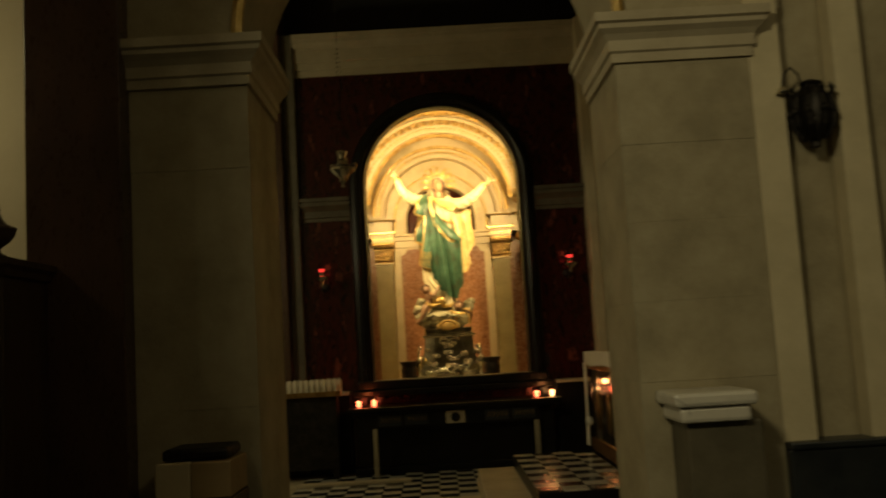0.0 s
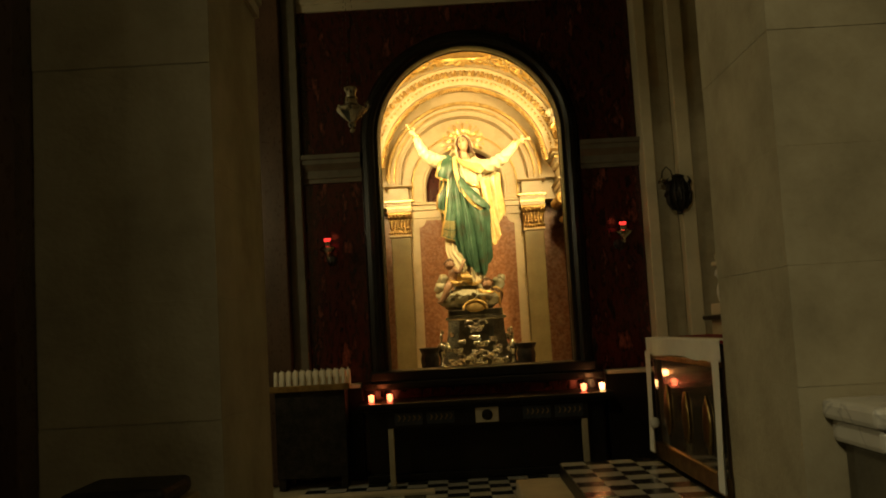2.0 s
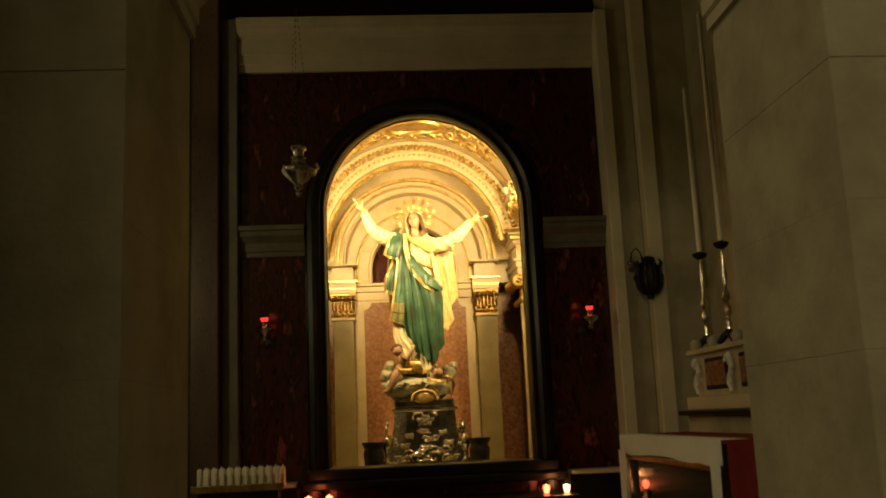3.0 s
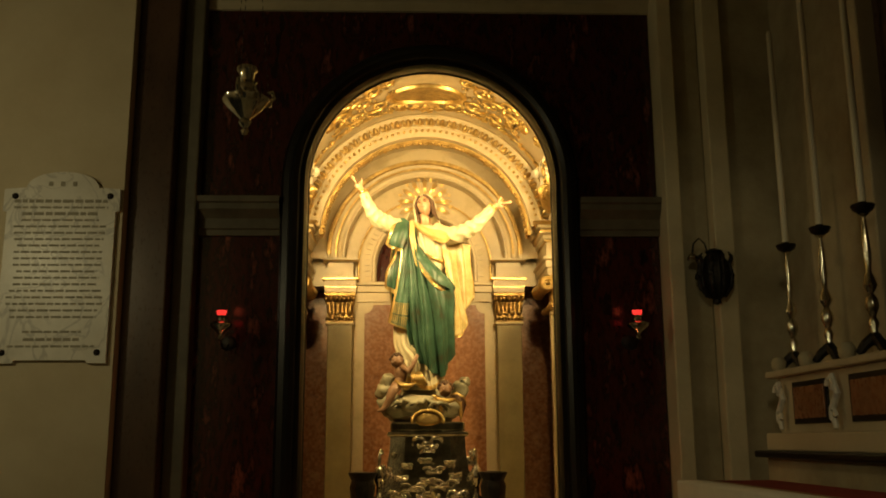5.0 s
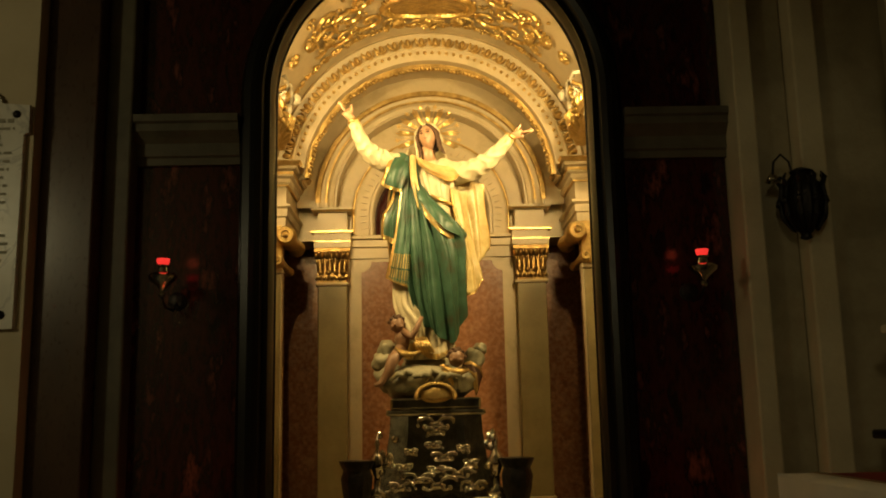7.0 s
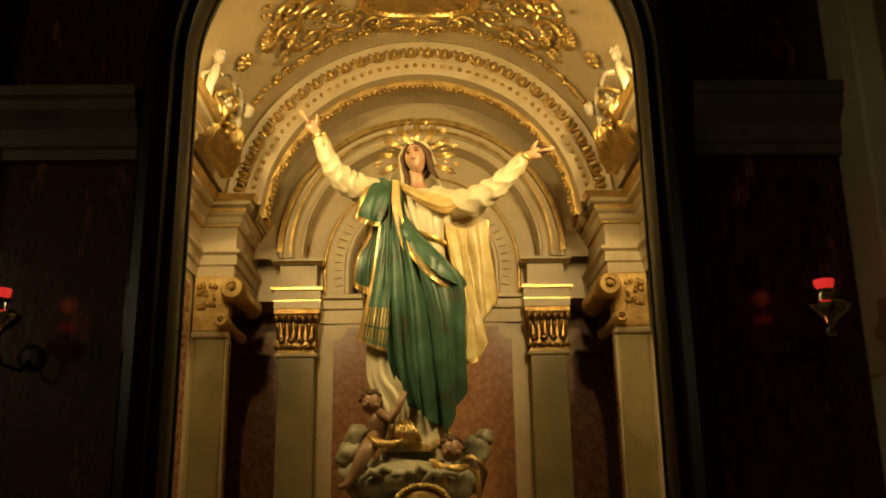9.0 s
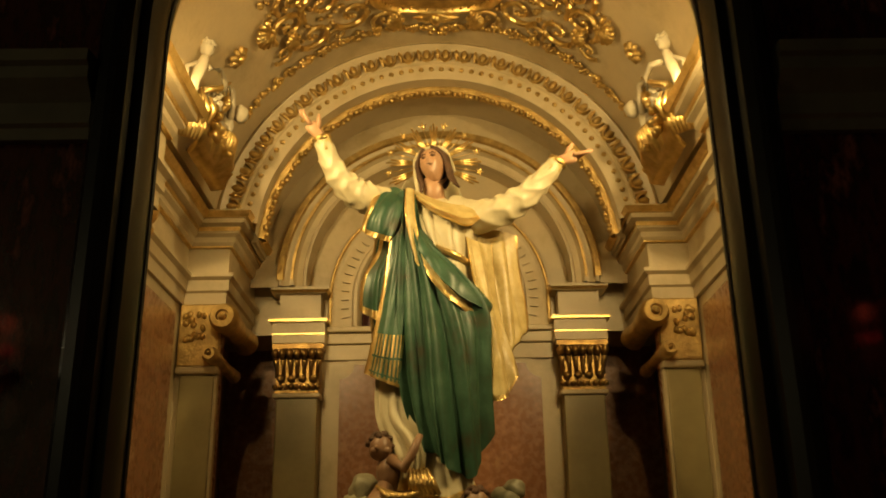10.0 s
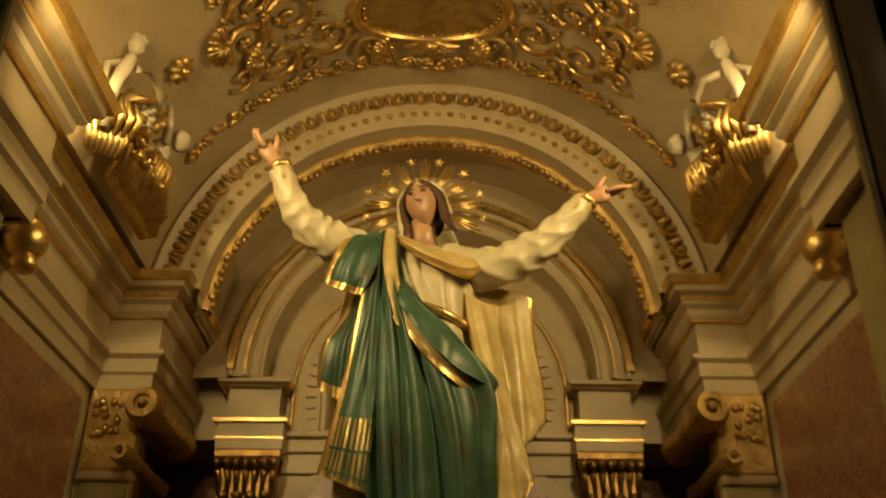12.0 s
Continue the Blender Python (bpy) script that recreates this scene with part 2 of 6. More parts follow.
def tube(bm, pts, radii, n=10, mi=0, flat=1.0, folds=0, amp=0.0):
    rows = []
    pts = [Vector(p) for p in pts]
    for i, p in enumerate(pts):
        d = (pts[min(i + 1, len(pts) - 1)] - pts[max(i - 1, 0)]).normalized()
        up = Vector((0, 1, 0)) if abs(d.y) < 0.9 else Vector((1, 0, 0))
        a = d.cross(up).normalized()
        b = d.cross(a).normalized()
        r = radii[i] if isinstance(radii, (list, tuple)) else radii
        rows.append([p + (a * math.cos(t) + b * math.sin(t) * flat) * r * (1 + amp * math.sin(folds * t + i * 0.9)) for t in (2 * math.pi * k / n for k in range(n))])
    grid(bm, rows, True, mi, cap=True)
    return bm


def blob(bm, at, size, seed=0, rough=0.12, sub=2, mi=0, freq=6):
    r = bmesh.ops.create_icosphere(bm, subdivisions=sub, radius=1)
    for v in r["verts"]:
        k = 1 + rough * noise.noise(v.co * freq * 0.35 + Vector((seed * 3.1, seed, 0)))
        v.co = Vector((v.co.x * size[0], v.co.y * size[1], v.co.z * size[2])) * k + Vector(at)
    for f in {f for v in r["verts"] for f in v.link_faces}:
        f.material_index = mi
        f.smooth = True
    return bm


def ring_bits(fn, cx, cz, r, n, a0, a1):
    for i in range(n):
        a = a0 + (a1 - a0) * (i + 0.5) / n
        fn(i, radians(a), cx + r * math.cos(radians(a)), cz + r * math.sin(radians(a)))

# ---- the large structure ----
# church shell round the camera
part("wall_nave_west", boxes((-7.2, -7.0, -6, 15.2, 0, 8.2)), STONE)
part("wall_nave_east", boxes((7.0, 7.2, -6, 15.2, 0, 8.2)), STONE)
part("wall_nave_south", boxes((-7.2, 7.2, -6.2, -6.0, 0, 8.2)), STONE)
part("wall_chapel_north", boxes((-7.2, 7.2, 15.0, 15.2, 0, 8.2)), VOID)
# unseen block added to keep the nave light off the left pier
part("wall_nave_pier", boxes((-2.9, -1.70, 0.8, 1.6, 0, 8.2)), STONE)
part("ceiling", boxes((-7.2, 7.2, -6.2, 15.2, 8.2, 8.4)), PLASTER)
part("floor", boxes((-7.2, 7.2, -6.2, 15.2, -0.2, 0.0)), PLINTH)
for o in scene.objects:
    if o.type == "MESH":
        tagged(o, {"c": "plain plastered ceiling high over the church", "f": "dark polished stone floor of the nave"}.get(o.name[0], "dim limestone wall closing the church or screening the nave light"), o.name.split("_")[0], kind="structure")

# wall that holds the niche: red marble field with an arched opening
bm = arched_wall(bmesh.new(), CX - 1.65, CX + 1.65, FL, 4.79, CX, 3.44, 0.98, 1.12, 10.75, 10.95)
tagged(part("wall_niche", bm, REDM), "dark red veined marble wall with an arched opening", "wall", kind="structure")

# beam over it
ENT = [(0, 4.79), (0.03, 4.79), (0.03, 4.86), (0.05, 4.87), (0.05, 4.95), (0.07, 4.96), (0.07, 5.10), (0.10, 5.12), (0.14, 5.17), (0.14, 5.21), (0.17, 5.22), (0.17, 5.27), (0, 5.28)]
bm = run(bmesh.new(), [(-1.52, 10.75), (1.79, 10.75)], ENT)
box(bm, -1.52, 1.79, 10.752, 10.95, 4.80, 5.27)
tagged(part("trim_entablature", bm, PALE), "moulded pale stone beam across the marble wall", "cornice", kind="structure")
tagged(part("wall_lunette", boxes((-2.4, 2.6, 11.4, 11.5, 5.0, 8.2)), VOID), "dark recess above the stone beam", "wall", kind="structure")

# side strips of the niche wall
def strip_pilaster(name, x0, x1, y, mat, label, z1=5.28):
    bm = bmesh.new()
    box(bm, x0, x1, y, 10.98, FL, z1, 0.012)
    tagged(part(name, bm, mat), label, "pilaster", kind="structure")

strip_pilaster("wall_strip_1", -1.66, -1.515, 10.62, GREYM, "narrow dark stone strip beside the red marble")
strip_pilaster("wall_strip_2", -1.95, -1.662, 10.50, BROWNM, "brown marble pilaster beside the plaque wall", 8.2)
strip_pilaster("wall_strip_3", 1.79, 1.90, 10.52, LIGHTSTONE, "pale stone strip beside the red marble")
strip_pilaster("wall_strip_4", 1.902, 2.10, 10.58, STONE, "recessed stone wall panel behind the wall lantern", 8.2)
strip_pilaster("wall_strip_5", 2.102, 2.24, 10.46, LIGHTSTONE, "pale stone strip at the chapel corner", 8.2)
tagged(part("wall_chapel_left", boxes((-7.0, -1.952, 10.40, 10.98, 0, 8.2)), PLASTER), "cream plastered wall with a stone plaque", "wall", kind="structure")
tagged(part("wall_chapel_right", boxes((2.62, 2.8, 5.8, 10.98, 0, 8.2), (2.242, 2.62, 10.5, 10.98, 0, 8.2)), STONE), "stone side wall behind the side altar", "wall", kind="structure")

# nave piers with impost cornices, arch between them
def pier(name, x0, x1, y0, y1, label):
    t = thing(name, ((x0 + x1) / 2, (y0 + y1) / 2, 0), label, "pier", kind="structure")
    z, i = 0.0, 0
    while z < 3.02:
        h = min(0.43, 3.04 - z)
        part("stone_block", boxes((x0 + 0.001 * (i % 2), x1, y0 + 0.0015 * (i % 3), y1, z + 0.0004, z + h), bevel=0.0012), STONE, t)
        z, i = z + h, i + 1
    imp = [(0, 3.04), (0.02, 3.04), (0.02, 3.09), (0.035, 3.10), (0.035, 3.16), (0.06, 3.19), (0.09, 3.215), (0.09, 3.24), (0.11, 3.25), (0.11, 3.30), (0, 3.31)]
    part("impost", run(bmesh.new(), [(x0, y1), (x0, y0), (x1, y0), (x1, y1)], imp), PALE, t, "moulded stone impost")
    part("core", boxes((x0 + 0.01, x1 - 0.01, y0 + 0.01, y1 - 0.01, 3.04, 3.30)), STONE, t)
    return t

pier("pier_left", -1.62, -0.97, 5.0, 5.87, "limestone pier with a moulded impost")
pier("pier_right", 1.06, 1.80, 5.0, 5.87, "limestone pier with a moulded impost")
bm = arched_wall(bmesh.new(), -2.0, 2.0, 3.31, 8.2, 0.045, 3.31, 1.03, 3.31, 5.02, 5.85)
tagged(part("wall_arcade", bm, STONE), "stone wall over the chapel arch", "wall", kind="structure")
bm = arc(bmesh.new(), 0.045, 3.31, [(1.03, 5.02), (1.03, 4.99), (1.06, 4.97), (1.09, 4.99), (1.09, 5.02)], n=40)
tagged(part("trim_arch", bm, GOLD), "gilded roll moulding round the chapel arch", "trim", kind="structure")
strip = [(-2.13, -1.622, 4.86, 5.7, BROWNM, "dark brown marble pilaster of the nave"), (1.802, 1.98, 5.0, 5.7, LIGHTSTONE, "pale stone strip beside the pier"),
         (1.982, 2.26, 5.12, 5.7, STONE, "recessed stone panel behind the wall lantern"), (2.262, 2.42, 4.98, 5.7, LIGHTSTONE, "pale stone strip of the nave wall"), (2.422, 7.0, 5.1, 5.7, STONE, "dim stone nave wall"),
         (-7.0, -2.132, 5.6, 5.8, PLASTER, "lit cream plaster wall of the aisle")]
for i, (x0, x1, y0, y1, mt, lb) in enumerate(strip):
    tagged(part("wall_nave_strip_%d" % (i + 1), boxes((x0, x1, y0, y1, 0 if i in (0, 5) else 0.92, 8.2), bevel=0.006), mt), lb, "wall", kind="structure")
tagged(part("baseboard_nave", boxes((1.802, 7.0, 4.94, 5.7, 0, 0.90), (1.802, 7.0, 4.92, 5.7, 0.9, 0.94), bevel=0.01), PLINTH), "blue-black stone plinth along the nave wall", "plinth", kind="structure")

# raised chapel floor
tagged(part("floor_chapel", boxes((-2.0, 2.62, 5.3, 10.75, 0.001, FL - 0.012)), STONE), "chapel floor one step up, with black and white tiles", "floor", kind="structure")

# ---- the niche's inside ----
NB = 0.84
S = (-1, 1)
tagged(part("floor_niche", boxes((CX - 1.45, CX + 1.45, 10.95, 14.3, NB - 0.1, NB)), STONE), "stone floor of the lit niche", "floor", kind="structure")
tagged(part("wall_niche_front", arched_wall(bmesh.new(), CX - 1.6, CX + 1.6, NB, 5.1, CX, 3.44, 0.9, NB, 10.832, 10.858), OCHRE), "painted inner side of the niche front", "wall", kind="structure")
tagged(part("wall_niche_front_inner", arched_wall(bmesh.new(), CX - 1.6, CX + 1.6, NB, 5.1, CX, 3.44, 1.03, NB, 10.862, 10.99), OCHRE), "ochre rebate behind the niche opening", "wall", kind="structure")
# back wall with marble panel and round recess
bm = arched_wall(bmesh.new(), CX - 0.985, CX + 0.985, NB, 5.0, CX, 3.42, 0.51, 3.23, 13.80, 13.83)
for s in S:
    box(bm, CX + min(s * 0.985, s * 1.25), CX + max(s * 0.985, s * 1.25), 13.80, 13.83, 3.20, 5.0)
tagged(part("wall_niche_back", bm, CREAM), "cream painted back wall of the niche", "wall", kind="structure")
tagged(part("wall_niche_recess", boxes((CX - 0.6, CX + 0.6, 13.95, 14.0, 3.1, 4.1)), REDM), "dark red recess behind the statue's head", "wall", kind="structure")
for s in S:
    x = CX + s * 1.43
    tagged(part("wall_niche_side", boxes((x, x + s * 0.08, 10.99, 13.10, NB, 5.0), (x, x + s * 0.08, 13.10, 13.8, 3.2, 5.0)), CREAM), "cream side wall of the niche", "wall", kind="structure")
    tagged(part("wall_niche_return", boxes((CX + s * 1.205, CX + s * 1.43, 13.11, 13.19, NB, 3.19)), PINKM), "marble reveal beside the pilaster", "wall", kind="structure")
    X = lambda u: CX + s * u
    # deep recess beside the rear pilaster
    tagged(part("wall_niche_recess_side", boxes((X(0.93), X(0.984), 13.84, 14.25, NB, 3.2), (X(1.43), X(1.51), 13.10, 14.25, NB, 3.2)), OCHRE), "ochre side of the deep recess behind the pilasters", "wall", kind="structure")
    tagged(part("wall_niche_recess_back", boxes((X(0.93), X(1.51), 14.25, 14.33, NB, 3.25)), PINKM), "pink marble back of the recess between the pilasters", "wall", kind="structure")
    tagged(part("ceiling_recess", boxes((X(0.93), X(1.43), 13.835, 14.33, 3.205, 3.25), (X(1.205), X(1.43), 13.11, 13.8, 3.195, 3.24)), CREAM), "cream underside over the recess", "ceiling", kind="structure")
# vault, transverse rib, spandrel wall over the archivolt
bm = arc(bmesh.new(), CX, 3.54, [(1.275, 11.0), (1.275, 13.06), (1.36, 13.06), (1.36, 11.0)], 8.6, 171.4, closed=True)
tagged(part("vault", bm, CREAM, smooth="auto"), "cream barrel vault of the niche", "vault", kind="structure")
# the black arched frame of the niche
t = thing("arched_surround", (CX, 10.7, FL), "polished black arched frame round the lit niche", "frame")
FR = [(0.885, 10.80), (0.885, 10.70), (0.90, 10.66), (0.93, 10.66), (0.94, 10.62), (0.97, 10.60), (1.00, 10.62), (1.01, 10.66), (1.05, 10.67), (1.07, 10.70), (1.07, 10.76), (0.99, 10.828), (0.893, 10.828)]
part("surround", arc(bmesh.new(), CX, 3.44, FR, zdown=1.13, closed=True), BLACKM, t, smooth="auto")
bm = boxes((CX - 1.07, CX + 1.07, 10.56, 10.96, 1.10, 1.20), (CX - 1.12, CX + 1.12, 10.50, 10.96, 1.03, 1.10), bevel=0.015)
part("sill", bm, BLACKM, t)
part("beading", arc(bmesh.new(), CX, 3.44, [(0.881, 10.80), (0.877, 10.79), (0.881, 10.78), (0.888, 10.78), (0.888, 10.80)], zdown=1.2, closed=True), IRON, t, "thin dark beading")

# cornices on the marble wall
for x0, x1 in ((-1.515, CX - 1.075), (CX + 1.075, 1.79)):
    COR = [(0, 3.06), (0.03, 3.06), (0.03, 3.10), (0.045, 3.11), (0.045, 3.18), (0.07, 3.21), (0.10, 3.24), (0.10, 3.28), (0.12, 3.29), (0.12, 3.33), (0, 3.34)]
    bm = run(bmesh.new(), [(x0, 10.75), (x1, 10.75)], COR)
    tagged(part("trim_cornice", bm, GREYM), "moulded dark stone cornice on the marble wall", "cornice", kind="structure")

# entablature of the niche
for s in S:
    path = [(CX + s * 1.16, 10.995), (CX + s * 1.16, 11.62), (CX + s * 1.43, 11.62), (CX + s * 1.43, 13.08), (CX + s * 1.2, 13.08), (CX + s * 1.2, 13.80)]
    if s > 0:
        path = path[::-1]
    t = thing("niche_entablature", (CX + s * 1.43, 12, 3.19), "cream and gilt moulded entablature inside the niche", "entablature", "entablatures of the niche")
    part("architrave", run(bmesh.new(), path, [(0, 3.19), (0.02, 3.19), (0.02, 3.26), (0.035, 3.27), (0.035, 3.33), (0.06, 3.345), (0.06, 3.365), (0, 3.37)]), CREAM, t)
    part("frieze", run(bmesh.new(), path, [(0, 3.37), (0.025, 3.37), (0.025, 3.52), (0, 3.52)]), CREAM, t)
    part("cornice", run(bmesh.new(), path, [(0, 3.52), (0.04, 3.52), (0.06, 3.545), (0.06, 3.575), (0.085, 3.59), (0.085, 3.63), (0.12, 3.64), (0.12, 3.665), (0.15, 3.69), (0.15, 3.71), (0, 3.72)]), CREAM, t)
    part("gilt_fillet", run(bmesh.new(), path, [(0.02, 3.518), (0.046, 3.518), (0.046, 3.530), (0.02, 3.530)]), GOLD, t, "gilt fillet")
    part("gilt_fillet", run(bmesh.new(), path, [(0.05, 3.602), (0.092, 3.602), (0.092, 3.625), (0.05, 3.625)]), GOLD, t, "gilt bead course")
    part("gilt_fillet", run(bmesh.new(), path, [(0.10, 3.668), (0.142, 3.668), (0.160, 3.698), (0.10, 3.698)]), GOLD, t, "gilt leaf course")
    part("core", boxes((CX + s * 1.161, CX + s * 1.43, 10.995, 11.618, 3.20, 3.71)), CREAM, t)
    tagged(part("wall_niche_pier", boxes((CX + s * 1.19, CX + s * 1.43, 10.995, 11.57, NB, 3.19)), OCHRE), "ochre painted pier at the niche front", "pier", kind="structure")
    # front pilaster with volute capital
    c = CX + s * 1.315
    t = thing("niche_pilaster", (c, 13.08, NB), "ochre pilaster with a gilded volute capital", "pilaster", "front pilasters of the niche")
    part("shaft", boxes((CX + s * 1.215, CX + s * 1.40, 13.04, 13.10, NB + 0.16, 2.80), bevel=0.008), OCHRE, t)
    part("border", boxes((CX + s * 1.20, CX + s * 1.43, 13.06, 13.105, NB, 2.80)), CREAM, t)
    part("base", boxes((CX + s * 1.18, CX + s * 1.43, 13.0, 13.12, NB, NB + 0.10), (CX + s * 1.195, CX + s * 1.425, 13.02, 13.12, NB + 0.10, NB + 0.15), bevel=0.012), CREAM, t)
    part("neck_ring", boxes((CX + s * 1.195, CX + s * 1.42, 13.015, 13.11, 2.80, 2.84), bevel=0.012), CREAM, t)
    part("capital_bell", boxes((CX + s * 1.20, CX + s * 1.42, 13.03, 13.10, 2.84, 3.19), bevel=0.01), OLDGOLD, t)
    for zz, r0, off, u in ((3.085, 0.078, 0.10, 1.155), (2.885, 0.042, 0.06, 1.215)):
        bm = bmesh.new()
        lathe(bm, [(r0, 0), (r0, 0.06), (r0 * 0.75, 0.085), (r0 * 0.8, 0.10), (r0 * 0.45, 0.10), (r0 * 0.4, 0.08), (r0 * 0.28, 0.08), (r0 * 0.2, 0.115), (0.004, 0.12)], (CX + s * u, 12.99, zz), 24, m=Matrix.Rotation(radians(90), 4, "X"))
        lathe(bm, [(r0 * 0.95, -0.3), (r0 * 0.75, -0.1), (r0 * 0.95, 0.24)], (CX + s * u, 13.23, zz), 18, m=Matrix.Rotation(radians(90), 4, "X"))
        part("volute", bm, OLDGOLD, t, "gilded scroll", smooth="auto")
    bm = bmesh.new()
    rnd = random.Random(5)
    for i in range(16):
        blob(bm, (CX + s * (1.335 + 0.05 * rnd.uniform(-1, 1)), 13.025, 2.97 + 0.17 * rnd.random()), (0.018, 0.014, 0.022), i, 0.5, 1)
    tagged(part("leafwork", bm, GOLD, t, "gilded leaf ornament"), kind="stuff")
    # rear pilaster
    c = CX + s * 0.865
    t = thing("niche_pilaster", (c, 13.7, NB), "ochre pilaster with a gilded fluted capital", "pilaster", "rear pilasters of the niche")
    part("shaft", boxes((c - 0.125, c + 0.125, 13.68, 13.80, NB + 0.14, 2.78), bevel=0.008), OCHRE, t)
    part("base", boxes((c - 0.16, c + 0.16, 13.64, 13.80, NB, NB + 0.08), (c - 0.145, c + 0.145, 13.66, 13.80, NB + 0.08, NB + 0.14), bevel=0.012), CREAM, t)
    part("neck_ring", boxes((c - 0.145, c + 0.145, 13.66, 13.80, 2.78, 2.81), bevel=0.01), CREAM, t)
    cap = part("capital", boxes((c - 0.13, c + 0.13, 13.67, 13.80, 2.81, 3.08), (c - 0.155, c + 0.155, 13.65, 13.80, 3.08, 3.11)), DARKGOLD, t, "gilded fluted capital")
    for i in range(7):
        bm = bmesh.new()
        blob(bm, (c - 0.135 + 0.045 * i, 13.64, 3.045), (0.024, 0.032, 0.034), i, 0.05, 2)
        tube(bm, [(c - 0.132 + 0.044 * i, 13.645, 3.01), (c - 0.124 + 0.0413 * i, 13.672, 2.97), (c - 0.122 + 0.0407 * i, 13.672, 2.90)], [0.018, 0.014, 0.012], 8)
        part("capital_leaf", bm, DARKGOLD, cap, smooth=True)
    for i in range(9):
        bm = bmesh.new()
        blob(bm, (c - 0.132 + 0.033 * i, 13.655, 2.845), (0.0165, 0.022, 0.018), i, 0.05, 2)
        if i % 2:
            blob(bm, (c - 0.132 + 0.033 * i, 13.655, 2.895), (0.026, 0.022, 0.022), i, 0.4, 2)
        part("bead", bm, DARKGOLD, cap, smooth=True)
    t = thing("niche_impost", (c, 13.6, 3.11), "cream and gilt impost block over the rear pilaster", "impost", "imposts of the niche")
    p2 = [(c - 0.13, 13.80), (c - 0.13, 13.68), (c + 0.13, 13.68), (c + 0.13, 13.80)]
    part("architrave", boxes((c - 0.128, c + 0.128, 13.682, 13.8, 3.112, 3.455)), CREAM, t)
    part("moulding", run(bmesh.new(), p2, [(0, 3.115), (0.03, 3.115), (0.03, 3.24), (0.045, 3.25), (0.045, 3.27), (0, 3.28)]), CREAM, t)
    part("gilt_fillet", run(bmesh.new(), p2, [(0, 3.245), (0.05, 3.245), (0.05, 3.262), (0, 3.262)]), GOLD, t, "gilt fillet")
    part("gilt_fillet", run(bmesh.new(), p2, [(0, 3.165), (0.034, 3.165), (0.034, 3.174), (0, 3.174)]), GOLD, t, "gilt fillet")
    part("cornice", run(bmesh.new(), p2, [(0, 3.43), (0.03, 3.43), (0.05, 3.45), (0.05, 3.47), (0, 3.475)]), CREAM, t)
    part("gilt_fillet", run(bmesh.new(), p2, [(0, 3.434), (0.04, 3.434), (0.052, 3.446), (0, 3.446)]), GOLD, t, "gilt fillet")
    # pink marble slabs on the side walls
    x = CX + s * 1.43
    tagged(part("marble_panel", boxes((x - s * 0.012, x - s * -0.001, 11.78, 12.95, NB + 0.12, 3.12), bevel=0.004), PINKM), "pink veined marble slab on the niche side wall", "panel", "marble panels of the niche", "structure")

# archivolt with eggs and pellets
t = thing("archivolt", (CX, 13.05, 3.7), "cream archivolt with gilded egg and dart moulding", "arch")
AR = [(1.275, 13.30), (1.275, 13.02), (1.25, 12.995), (1.235, 13.005), (1.225, 13.02), (1.16, 13.04), (1.15, 13.02), (1.14, 13.02), (1.13, 13.035), (1.05, 13.045), (1.04, 13.05), (1.04, 13.30)]
A0 = 7
part("band", arc(bmesh.new(), CX, 3.54, AR, A0, 180 - A0, 64), CREAM, t, smooth="auto")
def egg(i, a, x, z):
    bm = bmesh.new()
    m = Matrix.Translation((x, 13.03, z)) @ Matrix.Rotation(math.pi / 2 - a, 4, "Y") @ Matrix.Diagonal((1.12, 1.2, 1.3, 1))
    blob(bm, (0, 0, 0), (0.021, 0.026, 0.030), 1, 0.0, 2)
    rows = []
    for k in range(11):
        q = math.pi * (1 + k / 10.0)
        d = Vector((math.cos(q), 0, math.sin(q) * 1.25))
        rows.append([Vector((d.x * r, y, d.z * r + 0.012)) for r, y in ((0.029, 0.004), (0.031, -0.024), (0.039, -0.024), (0.043, 0.004))])
    grid(bm, rows)
    tube(bm, [(0.058, 0, 0.04), (0.058, -0.014, 0.0), (0.058, 0, -0.04)], [0.005, 0.010, 0.002], 6)
    bmesh.ops.transform(bm, matrix=m, verts=bm.verts)
    part("egg", bm, OLDGOLD, t, "gilded egg and dart")
ring_bits(egg, CX, 3.54, 1.19, 30, A0 + 1, 180 - A0 - 1)
def pellet(i, a, x, z):
    bm = bmesh.new()
    blob(bm, (x, 13.037, z), (0.017, 0.012, 0.017), 1, 0, 1)
    part("pellet", bm, OLDGOLD, t)
ring_bits(pellet, CX, 3.54, 1.10, 52, A0 + 1, 180 - A0 - 1)

# deep soffit, gilt leaf ring, rear arches
t = thing("niche_rear_arch", (CX, 13.5, 3.5), "stepped cream rear arches with gilt mouldings", "arch")
part("soffit", arc(bmesh.new(), CX, 3.54, [(1.042, 13.06), (1.042, 13.16), (1.03, 13.18), (1.10, 13.24), (1.10, 13.66)], 4, 176, 48), CREAM, t, smooth="auto")
bm = arc(bmesh.new(), CX, 3.54, [(1.045, 13.14), (1.03, 13.14), (1.01, 13.155), (1.0, 13.18), (1.005, 13.21), (1.04, 13.23)], 4, 176, 56)
rnd = random.Random(3)
def leaf(i, a, x, z):
    blob(bm, (x + rnd.uniform(-.006, .006), 13.14 + rnd.uniform(0, .04), z + rnd.uniform(-.006, .006)), (0.018, 0.02, 0.018), i, 0.6, 1)
ring_bits(leaf, CX, 3.54, 1.0, 90, 5, 175)
tagged(part("leaf_ring", bm, OLDGOLD, t, "gilded leaf roll"), kind="stuff")
